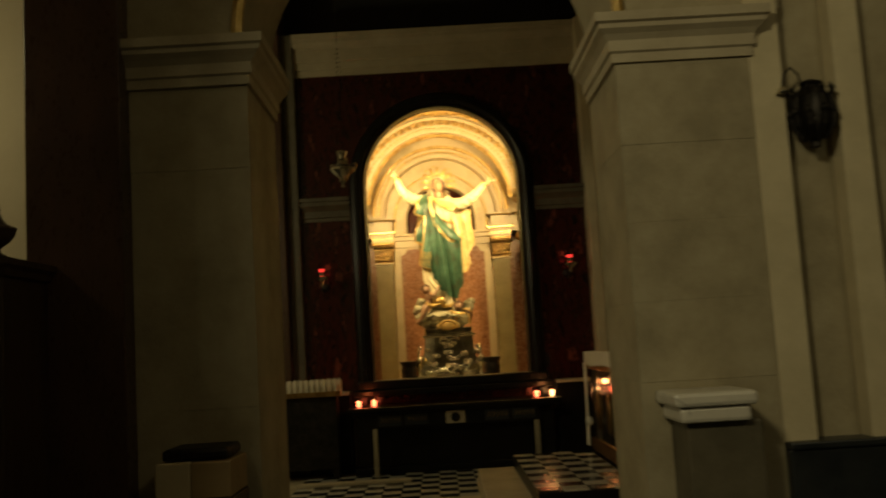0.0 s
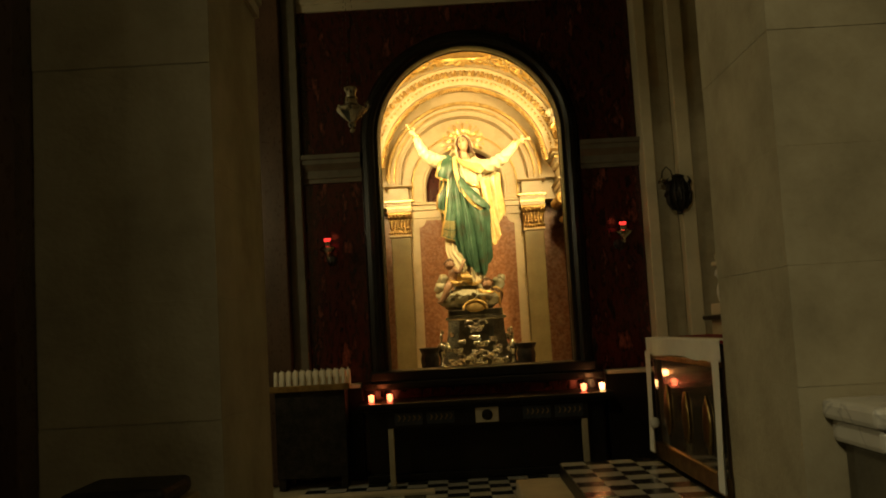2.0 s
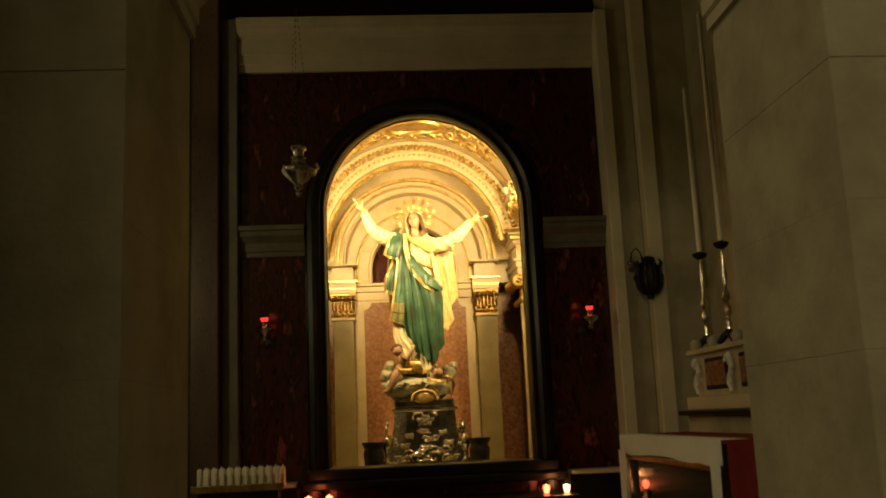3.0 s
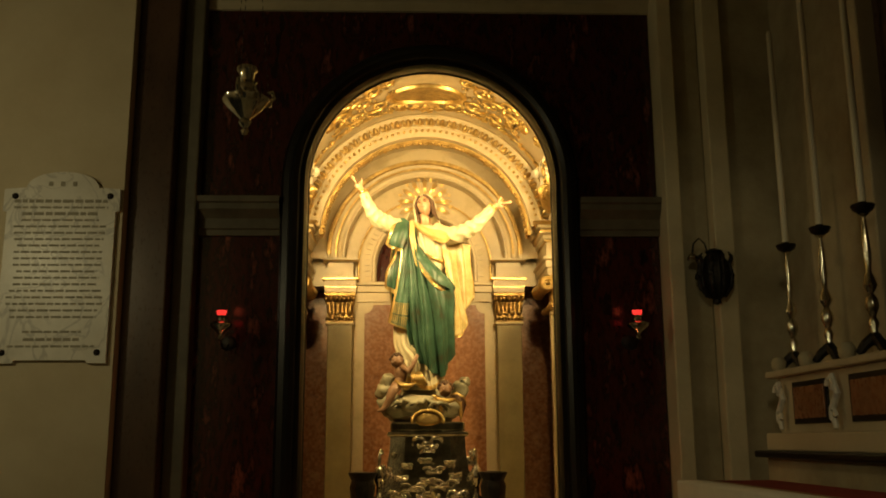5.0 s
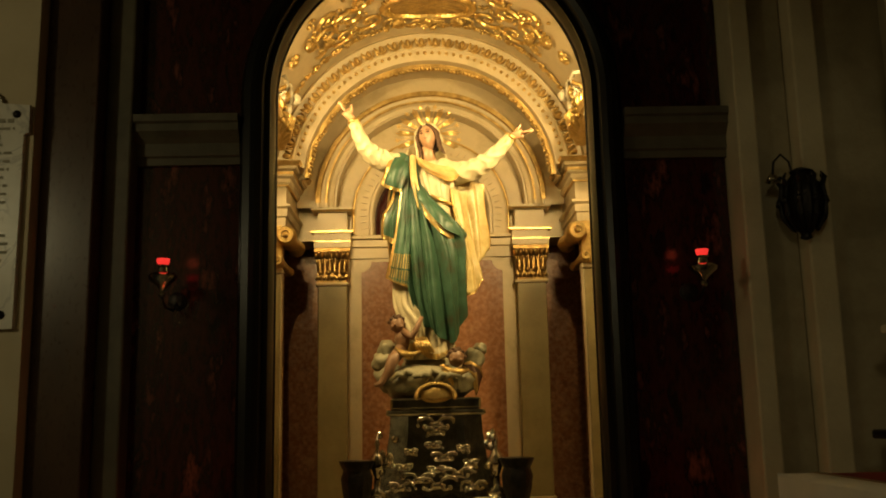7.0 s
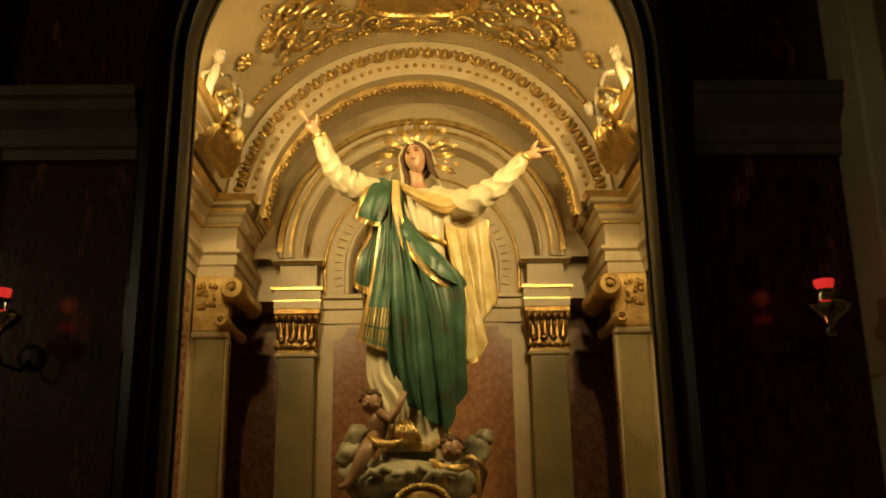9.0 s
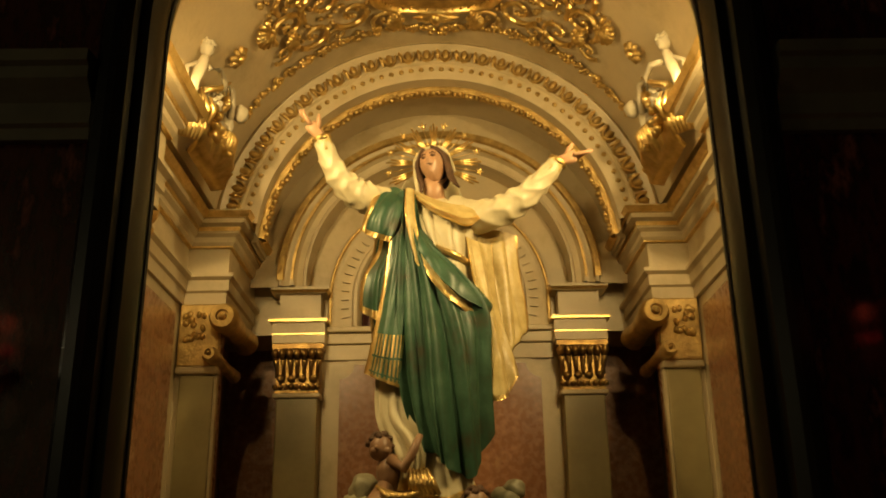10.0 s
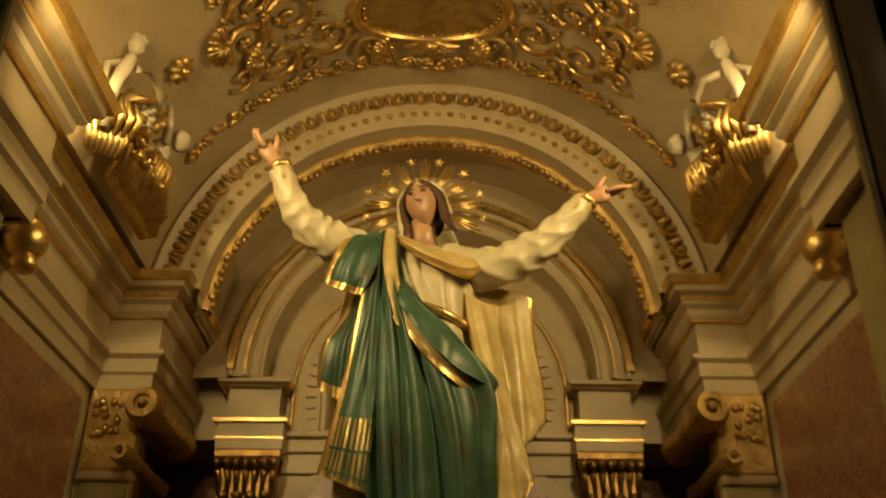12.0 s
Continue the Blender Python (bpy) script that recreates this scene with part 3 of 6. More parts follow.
part("middle_arch", arc(bmesh.new(), CX, 3.50, [(1.17, 13.625), (1.0, 13.62), (0.99, 13.60), (0.975, 13.60), (0.96, 13.615), (0.925, 13.62), (0.92, 13.60), (0.90, 13.60), (0.885, 13.63), (0.85, 13.64), (0.84, 13.62), (0.825, 13.62), (0.825, 13.80)], -2, 182, 56), CREAM, t, smooth="auto")
for r, w in ((0.985, 0.026), (0.91, 0.012)):
    bm = arc(bmesh.new(), CX, 3.50, [(r + w, 13.61), (r + 0.7 * w, 13.588), (r - 0.7 * w, 13.588), (r - w, 13.61)], 0, 180, 56)
    part("gilt_roll", bm, OLDGOLD, t, "thin gilt roll", smooth="auto")
part("inner_arch", arc(bmesh.new(), CX, 3.42, [(0.705, 13.80), (0.70, 13.76), (0.685, 13.74), (0.66, 13.76), (0.645, 13.765), (0.55, 13.765), (0.54, 13.74), (0.52, 13.74), (0.505, 13.76), (0.505, 13.95)], zdown=3.24, n=48), CREAM, t, smooth="auto")
def dentil(i, a, x, z):
    b = bmesh.new()
    box(b, -0.006, 0.006, -0.018, 0.004, -0.024, 0.024)
    bmesh.ops.transform(b, matrix=Matrix.Translation((x, 13.765, z)) @ Matrix.Rotation(math.pi / 2 - a, 4, "Y"), verts=b.verts)
    part("dentil", b, CREAM, t)
ring_bits(dentil, CX, 3.42, 0.597, 38, -14, 194)
part("gilt_roll", arc(bmesh.new(), CX, 3.42, [(0.70, 13.76), (0.69, 13.735), (0.68, 13.735), (0.67, 13.76)], zdown=3.25), OLDGOLD, t, "thin gilt bead", smooth="auto")
part("sill", boxes((CX - 0.72, CX + 0.72, 13.73, 13.80, 3.20, 3.235), (CX - 0.72, CX + 0.72, 13.76, 13.80, 3.13, 3.20), bevel=0.008), CREAM, t)
part("lower_band", boxes((CX - 0.72, CX + 0.72, 13.775, 13.80, 3.03, 3.125), bevel=0.004), CREAM, t)

# back panel: pink marble with notched top corners in a cream border
t = thing("back_panel", (CX, 13.79, NB), "pink veined marble slab with notched top corners", "panel", kind="structure")
def notched(w, z0, z1, r, y):
    pts = [(-w, z0), (w, z0), (w, z1 - r)]
    pts += [(w - r * math.sin(radians(q)), z1 - r * math.cos(radians(q))) for q in (15, 35, 55, 75)][::1]
    pts += [(w - r, z1), (-w + r, z1)]
    pts += [(-w + r * math.sin(radians(q)), z1 - r * math.cos(radians(q))) for q in (75, 55, 35, 15)]
    pts += [(-w, z1 - r)]
    bm = bmesh.new()
    f = bm.faces.new([bm.verts.new((CX + x, y, z)) for x, z in pts])
    g = bmesh.ops.extrude_face_region(bm, geom=[f])
    bmesh.ops.translate(bm, vec=(0, 0.03, 0), verts=[v for v in g["geom"] if isinstance(v, bmesh.types.BMVert)])
    return bm
part("slab", notched(0.62, NB + 0.1, 3.0, 0.09, 13.775), PINKM, t)
part("border", notched(0.66, NB + 0.05, 3.03, 0.09, 13.785), CREAM, t, "raised cream border")

# ---- gilt ornament of the vault ----
def on_vault(a, y, r=1.27):
    """A point on the vault: a degrees from the crown, and its inward normal."""
    q = radians(a)
    return Vector((CX + r * math.sin(q), y, 3.54 + r * math.cos(q)))

t = thing("vault_garland", (CX, 12.88, 4.8), "gilded fruit garland round the vault edge", "garland")
rnd = random.Random(11)
for k in range(-11, 12):
    bm = bmesh.new()
    a0 = k * 5.2
    for i in range(22):
        f = rnd.uniform(-1, 1)
        w = 0.036 * (1 - 0.75 * f * f)
        p = on_vault(a0 + 2.5 * f, 12.77 + 0.06 * math.exp(-(a0 / 9) ** 2) + rnd.uniform(-w, w), 1.25)
        q = rnd.uniform(0.011, 0.019) * (1 - 0.3 * f * f)
        blob(bm, p, (q, q, q), i, 0.5, 1)
    part("fruit_boss", bm, GOLD if k % 2 else OLDGOLD, t)

t = thing("vault_cartouche", (CX, 12.3, 4.8), "gilded cartouche with scrolls and shells on the vault", "cartouche")
def scroll(a, y0, size, turns, sgn, thick=0.016, start=0.0):
    pts, rad = [], []
    a, y = a * 1.2, y0 + 0.01
    n = int(16 * turns)
    for i in range(n + 1):
        f = i / n
        q = start + sgn * 2 * math.pi * turns * f
        r = size * (1 - 0.85 * f)
        pts.append(on_vault(a + math.degrees(r * math.cos(q) / 1.27), y + r * math.sin(q), 1.245))
        rad.append(thick * (1 - 0.5 * f))
    bm = bmesh.new()
    tube(bm, pts, rad, 8)
    blob(bm, pts[-1], (thick, thick, thick), 1, 0.1, 1)
    return bm
rows = []
for i in range(49):
    q = 2 * math.pi * i / 48
    row = []
    for k, (rr, off) in enumerate(((1.0, 1.268), (1.04, 1.235), (1.10, 1.23), (1.16, 1.24), (1.2, 1.268))):
        row.append(on_vault(math.degrees(0.32 * rr * math.cos(q) / 1.27), 12.45 + 0.19 * rr * math.sin(q), off))
    rows.append(row)
bm = bmesh.new()
grid(bm, rows)
part("oval_frame", bm, GOLD, t, "gilded oval frame", smooth=True)
bm = bmesh.new()
for i in range(40):
    q = 2 * math.pi * i / 40
    blob(bm, on_vault(math.degrees(0.312 * math.cos(q) / 1.27), 12.45 + 0.184 * math.sin(q), 1.25), (0.009, 0.009, 0.009), 0, 0, 1)
tagged(part("bead_row", bm, GOLD, t), kind="stuff")
bm = bmesh.new()
grid(bm, [[on_vault(math.degrees(0.315 * f * math.cos(2 * math.pi * i / 32) / 1.27), 12.45 + 0.186 * f * math.sin(2 * math.pi * i / 32), 1.262 + 0.004 * math.cos(i * 3) * f) for i in range(33)] for f in (0.02, 0.5, 1.0)])
part("oval_relief", bm, OLDGOLD, t, "gilded relief with rays")
for s in S:
    for a, y, size, turns, sg, th in ((18, 12.52, 0.12, 1.25, 1, 0.018), (24, 12.32, 0.14, 1.3, -1, 0.020), (27, 12.56, 0.11, 1.2, 1, 0.016), (32, 12.36, 0.12, 1.25, -1, 0.018), (20, 12.12, 0.12, 1.3, 1, 0.018), (30, 12.16, 0.11, 1.3, -1, 0.016), (35, 12.55, 0.07, 1.2, 1, 0.013), (11, 12.66, 0.08, 1.2, -1, 0.013), (14, 12.0, 0.09, 1.3, 1, 0.015), (22, 12.66, 0.07, 1.2, -1, 0.012)):
        part("scroll", scroll(s * a, y, size, turns, sg * s, th, start=0.5 if s > 0 else math.pi - 0.5), GOLD if size > 0.085 else OLDGOLD, t)
    for a, y, k in ((43, 12.30, 0.11), (37, 12.50, 0.08), (9, 12.70, 0.09)):
        bm = bmesh.new()
        blob(bm, on_vault(s * a, y, 1.245), (0.022, 0.022, 0.018), 1, 0.2, 2)
        shell = part("shell", bm, GOLD, t, "gilded fan shell", smooth=True)
        for i in range(9):
            bm = bmesh.new()
            q = radians(-80 + 20 * i)
            e = on_vault(s * (a + math.degrees(k * math.cos(q) / 1.27)), y + k * math.sin(q), 1.24)
            tube(bm, [on_vault(s * a, y, 1.25), (on_vault(s * a, y, 1.235) + e) / 2 + Vector((0, 0, -0.008)), e], [0.006, 0.012, 0.015], 6)
            part("rib", bm, GOLD, shell, smooth=True)
    bm = bmesh.new()
    for i in range(70):
        blob(bm, on_vault(s * rnd.uniform(14, 44), rnd.uniform(12.0, 12.58), 1.255), (0.018, 0.018, 0.014), i, 0.7, 1)
    tagged(part("leafwork", bm, OLDGOLD, t), kind="stuff")
bm = bmesh.new()
for i in range(7):
    q = radians(-75 + 25 * i)
    tube(bm, [on_vault(0, 12.66, 1.245), on_vault(math.degrees(0.06 * math.sin(q)), 12.66 + 0.05 * math.cos(q), 1.225), on_vault(math.degrees(0.11 * math.sin(q)), 12.66 + 0.09 * math.cos(q), 1.235)], [0.012, 0.018, 0.006], 7)
blob(bm, on_vault(0, 12.70, 1.225), (0.035, 0.045, 0.03), 2, 0.3, 2)
for i in range(8):
    blob(bm, on_vault(rnd.uniform(-2.5, 2.5), 12.80 + rnd.uniform(-0.05, 0.05), 1.235), (0.02, 0.02, 0.02), i, 0.5, 1)
part("pendant", bm, GOLD, t, "gilded leaf pendant")

for s in S:
    t = thing("vault_rosette", tuple(on_vault(s * 54, 12.26)), "small gilded rosette on the vault", "rosette", "rosettes of the vault")
    for k in range(8):
        q = 2 * math.pi * k / 8
        bm = bmesh.new()
        tip = on_vault(s * 54 + math.degrees(0.062 * math.cos(q) / 1.27), 12.26 + 0.062 * math.sin(q), 1.245)
        tube(bm, [on_vault(s * 54, 12.26, 1.24), (on_vault(s * 54, 12.26, 1.225) + tip) / 2, tip], [0.010, 0.019, 0.012], 8)
        part("petal", bm, OLDGOLD, t, smooth=True)
    bm = bmesh.new()
    blob(bm, on_vault(s * 54, 12.26, 1.225), (0.022, 0.022, 0.022), 2, 0.4, 2)
    part("centre", bm, GOLD, t, smooth=True)

# ---- gilded angel groups over the cornice: plain shapes ----
for s in S:
    bm = bmesh.new()
    rnd = random.Random(21)
    P = lambda u, y, z: (CX + s * u, y, z)
    for i in range(7):      # gilded drapery hanging in straps by the corner
        f = i / 6
        tube(bm, [P(1.20 - 0.10 * f, 11.96 + 0.05 * f, 3.95), P(1.21 - 0.10 * f, 11.99 + 0.06 * f, 3.86), P(1.20 - 0.10 * f, 12.0 + 0.07 * f, 3.78), P(1.21 - 0.08 * f, 12.02 + 0.07 * f, 3.72)], [0.010, 0.015 + 0.005 * (i % 2), 0.017, 0.010], 8, mi=0, folds=3, amp=0.25)
    for i in range(26):     # heavy gilded folds spilling down over the cornice
        f = i / 25
        w = 0.03 * math.sin(7 * f)
        tube(bm, [P(1.10 - 0.06 * math.sin(3 * f) + w, 12.08 + 0.44 * f, 3.90 - 0.06 * f), P(1.11 + w, 12.13 + 0.47 * f, 3.82 - 0.06 * f), P(1.14, 12.17 + 0.47 * f, 3.76 - 0.04 * f), P(1.20, 12.20 + 0.46 * f, 3.715)], [0.012, 0.026 + 0.008 * (i % 3), 0.022, 0.014], 8, mi=0)
    for i in range(26):
        f = rnd.random()
        blob(bm, P(1.10 + rnd.uniform(-.05, .05), 12.05 + 0.52 * f, 3.86 - 0.10 * f + rnd.uniform(-.05, .05)), (0.026, 0.03, 0.022), i, 0.8, 2, 0)
    # pale child's body with bent arm and turned head
    blob(bm, P(1.075, 12.37, 3.935), (0.042, 0.046, 0.062), 14, 0.25, 3, 1)
    blob(bm, P(1.085, 12.39, 3.885), (0.048, 0.05, 0.042), 15, 0.25, 3, 1)
    blob(bm, P(1.014, 12.42, 4.03), (0.042, 0.042, 0.047), 3, 0.2, 3, 1)
    tube(bm, [P(1.05, 12.35, 3.97), P(1.035, 12.32, 4.03), P(1.03, 12.28, 4.09), P(1.07, 12.24, 4.12)], [0.022, 0.019, 0.016, 0.013], 10, mi=1)
    tube(bm, [P(1.07, 12.34, 3.91), P(1.10, 12.28, 3.93), P(1.09, 12.24, 3.98)], [0.020, 0.018, 0.014], 10, mi=1)
    # curly-haired head beside it, over a gilded shoulder
    blob(bm, P(1.10, 12.20, 3.955), (0.042, 0.042, 0.048), 4, 0.2, 3, 1)
    for i in range(18):
        q = i * 2.4
        blob(bm, P(1.10 + 0.036 * math.cos(q), 12.19 + 0.03 * math.sin(q), 3.945 + 0.004 * i), (0.015, 0.015, 0.014), i, 0.5, 2, 1)
    for i in range(8):
        blob(bm, P(1.06 + 0.012 * math.sin(i * 2), 12.24 + 0.012 * i, 3.97 + 0.016 * i), (0.024, 0.022, 0.026), i, 0.7, 2, 0)
    # upper pale figure: slim body, curled head, wing
    tube(bm, [P(1.16, 12.0, 3.80), P(1.15, 11.98, 3.90), P(1.125, 11.96, 3.97), P(1.11, 11.97, 4.04), P(1.10, 11.98, 4.09), P(1.095, 11.98, 4.12)], [0.022, 0.030, 0.024, 0.030, 0.024, 0.012], 14, mi=1, flat=0.8)
    tube(bm, [P(1.125, 11.96, 4.06), P(1.16, 11.93, 4.03), P(1.17, 11.96, 3.97)], [0.014, 0.013, 0.010], 10, mi=1)
    for k in range(5):
        tube(bm, [P(1.15 - 0.02 * k, 11.95 + 0.02 * k, 3.92), P(1.15 - 0.025 * k, 11.97 + 0.02 * k, 3.86), P(1.17 - 0.02 * k, 12.0 + 0.02 * k, 3.79)], [0.006, 0.016, 0.012], 8, mi=0)
    blob(bm, P(1.088, 11.98, 4.15), (0.034, 0.034, 0.040), 7, 0.15, 3, 1)
    for i in range(16):
        q = i * 2.4
        blob(bm, P(1.09 + 0.03 * math.cos(q), 11.985 + 0.028 * math.sin(q), 4.165 + 0.0015 * i), (0.013, 0.013, 0.012), i, 0.5, 2, 1)
    tube(bm, [P(1.08, 12.0, 4.06), P(1.04, 12.06, 4.08), P(1.03, 12.14, 4.06), P(1.045, 12.2, 4.02)], [0.016, 0.015, 0.013, 0.010], 10, mi=1)
    for i in range(9):
        f = i / 8
        tube(bm, [P(1.11, 12.04, 3.95 + 0.02 * f), P(1.09 - 0.03 * f, 12.10 + 0.05 * f, 4.0 + 0.03 * f), P(1.07 - 0.05 * f, 12.17 + 0.03 * f, 4.02 + 0.07 * f)], [0.010, 0.016, 0.005], 7, mi=0)
    ob = part("angel_sculpture", bm, [GOLD, PALE], smooth=True)
    tagged(ob, "gilded and cream angel group resting on the cornice", "statue", "angel groups over the cornice")
    bm = bmesh.new()
    blob(bm, (CX + s * 1.32, 11.98, 3.33), (0.075, 0.075, 0.08), 1, 0.02, 3)
    lathe(bm, [(0.03, -0.12), (0.05, -0.10), (0.035, -0.07), (0.03, 0)], (CX + s * 1.31, 11.98, 3.33), 14)
    ob = part("gilt_boss", bm, GOLD, smooth=True)
    tagged(ob, "round gilded boss on the niche side wall", "ornament", "gilt bosses of the niche")

# ---- the statue: one plain mesh ----
def statue():
    bm = bmesh.new()
    Y = 12.42
    IV, GR, GO, SK, HA, GC = 0, 1, 2, 3, 4, 5

    def body(z):
        """centre x, half width, half depth"""
        keys = [(2.05, 0.06, 0.14, 0.15), (2.4, 0.08, 0.19, 0.16), (2.75, 0.11, 0.21, 0.17), (3.0, 0.14, 0.20, 0.16), (3.2, 0.16, 0.155, 0.13), (3.36, 0.14, 0.185, 0.14), (3.45, 0.12, 0.195, 0.12), (3.50, 0.115, 0.13, 0.09), (3.535, 0.115, 0.062, 0.06), (3.57, 0.115, 0.03, 0.03)]
        for a, b in zip(keys, keys[1:]):
            if z <= b[0]:
                f = (z - a[0]) / (b[0] - a[0])
                f = f * f * (3 - 2 * f)
                return [a[i] + (b[i] - a[i]) * f for i in (1, 2, 3)]
        return keys[-1][1:]
    rows = []
    for i in range(61):
        z = 2.05 + (3.57 - 2.05) * i / 60
        cx, w, d = body(z)
        row = []
        for k in range(96):
            q = 2 * math.pi * k / 96
            fold = 1 + (0.07 if z < 3.15 else 0.012) * math.sin(11 * q + 3 * math.sin(2.2 * z)) + 0.025 * math.sin(23 * q + 5 * z)
            row.append((cx + w * fold * math.cos(q), Y + d * fold * math.sin(q), z))
        rows.append(row)
    grid(bm, rows, True, IV, cap=True)

    def spline(ps, n):
        out = []
        ps = [Vector(p) for p in ps]
        for i in range(n + 1):
            f = i / n * (len(ps) - 1)
            k = min(int(f), len(ps) - 2)
            a, b, c, d = ps[max(k - 1, 0)], ps[k], ps[k + 1], ps[min(k + 2, len(ps) - 1)]
            g = f - k
            out.append(0.5 * ((2 * b) + (c - a) * g + (2 * a - 5 * b + 4 * c - d) * g * g + (3 * b - a - 3 * c + d) * g ** 3))
        return out

    def folds_of(seed, count, wide=1.0):
        """Uneven fold crests across a cloth: place, width, height, drift."""
        r = random.Random(seed)
        out = []
        for i in range(count):
            out.append(((i + 0.5 + r.uniform(-0.3, 0.3)) / count, wide * r.uniform(0.28, 0.6) / count, r.uniform(0.45, 1.25), r.uniform(-0.06, 0.06), r.uniform(-0.25, 0.3)))
        return out

    def cloth(lines, n, m, mi, count, amp, thick=0.014, hem=1, left=0, right=0, seed=1, wide=1.0, back=None, grow=0.55, stripes=0):
        """Folded cloth through polylines from top to bottom, gilt along hem and edges."""
        cross = [spline(l, n) for l in lines]
        cols = [spline([c[k] for c in cross], m) for k in range(n + 1)]
        base = [[cols[k][i] for k in range(n + 1)] for i in range(m + 1)]
        fs = folds_of(seed, count, wide)
        rows, low = [], []
        for i in range(m + 1):
            v = i / m
            row, under = [], []
            for k in range(n + 1):
                u = k / n
                du = base[i][min(k + 1, n)] - base[i][max(k - 1, 0)]
                dv = base[min(i + 1, m)][k] - base[max(i - 1, 0)][k]
                nm = du.cross(dv)
                nm = nm.normalized() if nm.length > 1e-9 else Vector((0, -1, 0))
                if nm.y > 0:
                    nm.negate()
                h = 0.0
                for c, w, a, drift, born in fs:      # rounded folds with sharp creases between them
                    d = (u - c - drift * v + 0.012 * math.sin(5 * v + 9 * c)) / w
                    d = d * (1.2 if d > 0 else 0.75)
                    h = max(h, a * max(0, 1 - 0.42 * abs(d) ** 1.7) * max(0.15, min(1, (v - born) * 2.2)))
                h += -0.35 + 0.08 * noise.noise(Vector((u * 9, v * 5, seed * 2.7)))
                p = base[i][k] + nm * amp * h * (1 - grow + grow * v)
                row.append(p)
                under.append(p - nm * thick)
            rows.append(row)
            low.append(under)
        vs = grid(bm, rows, mi=mi)
        for i in range(m):
            for k in range(n):
                if i >= m - hem or k < left or k >= n - right or (i >= m - stripes and k % 6 < 3 and i % 9):
                    for f in vs[i][k].link_faces:
                        if vs[i + 1][k + 1] in f.verts:
                            f.material_index = GO
        grid(bm, low, mi=mi if back is None else back)
        for e, g in (([r[0] for r in rows], [r[0] for r in low]), ([r[-1] for r in rows], [r[-1] for r in low]), (rows[-1], low[-1]), (rows[0], low[0])):
            grid(bm, [e, g], mi=GO if hem or left or right else mi)

    F = lambda x, z, d: (x, Y - d, z)      # a point d metres before the statue's axis
    # pale gilt cloak hanging behind her left side, brown inside
    cloth([[F(0.16, 3.42, -0.02), F(0.30, 3.38, 0.02), F(0.44, 3.38, -0.02), F(0.53, 3.36, -0.05)],
           [F(0.18, 3.12, -0.02), F(0.32, 3.12, 0.03), F(0.46, 3.12, 0.0), F(0.54, 3.12, -0.06)],
           [F(0.20, 2.86, 0.0), F(0.34, 2.84, 0.05), F(0.47, 2.82, 0.02), F(0.555, 2.90, -0.05)],
           [F(0.22, 2.72, 0.0), F(0.34, 2.70, 0.04), F(0.44, 2.76, 0.03), F(0.50, 2.84, -0.03)]], 80, 40, GC, 7, 0.050, hem=0, right=5, seed=3, back=6, wide=1.6)
    cloth([[F(-0.16, 3.46, -0.04), F(0.02, 3.44, -0.10), F(0.2, 3.44, -0.06)], [F(-0.20, 3.1, -0.02), F(0.0, 3.05, -0.10), F(0.2, 3.1, -0.06)], [F(-0.17, 2.72, 0.0), F(0.0, 2.7, -0.10), F(0.2, 2.7, -0.06)]], 40, 20, GR, 5, 0.014, hem=1, left=2, seed=4)
    # middle and upper green folds over her right arm, with gilt borders
    cloth([[F(-0.15, 3.40, 0.06), F(-0.08, 3.40, 0.12), F(-0.01, 3.40, 0.15)],
           [F(-0.16, 3.24, 0.08), F(-0.10, 3.20, 0.15), F(-0.02, 3.20, 0.17)],
           [F(-0.215, 3.08, 0.09), F(-0.13, 3.06, 0.16), F(-0.04, 3.08, 0.18)],
           [F(-0.215, 2.96, 0.08), F(-0.14, 2.88, 0.14), F(-0.06, 2.90, 0.16)]], 56, 40, GR, 4, 0.060, hem=4, left=12, seed=5, wide=1.5)
    cloth([[F(-0.125, 3.585, 0.03), F(-0.07, 3.585, 0.07), F(0.0, 3.53, 0.10)],
           [F(-0.17, 3.50, 0.13), F(-0.10, 3.48, 0.17), F(-0.02, 3.45, 0.17)],
           [F(-0.205, 3.40, 0.15), F(-0.14, 3.36, 0.19), F(-0.05, 3.33, 0.19)],
           [F(-0.225, 3.33, 0.13), F(-0.16, 3.28, 0.17), F(-0.085, 3.25, 0.18)]], 48, 32, GR, 4, 0.044, hem=4, left=12, seed=6, wide=1.4)
    # long strand with a broad gilt hem
    cloth([[F(-0.07, 3.50, 0.14), F(-0.04, 3.53, 0.15), F(0.0, 3.52, 0.15)],
           [F(-0.095, 3.22, 0.19), F(-0.05, 3.20, 0.22), F(0.0, 3.20, 0.21)],
           [F(-0.135, 2.92, 0.19), F(-0.08, 2.90, 0.23), F(-0.01, 2.90, 0.23)],
           [F(-0.18, 2.72, 0.18), F(-0.11, 2.69, 0.23), F(-0.03, 2.68, 0.23)],
           [F(-0.20, 2.63, 0.17), F(-0.125, 2.585, 0.22), F(-0.04, 2.55, 0.22)]], 64, 60, GR, 3, 0.070, hem=3, left=12, seed=8, wide=1.25, stripes=24)
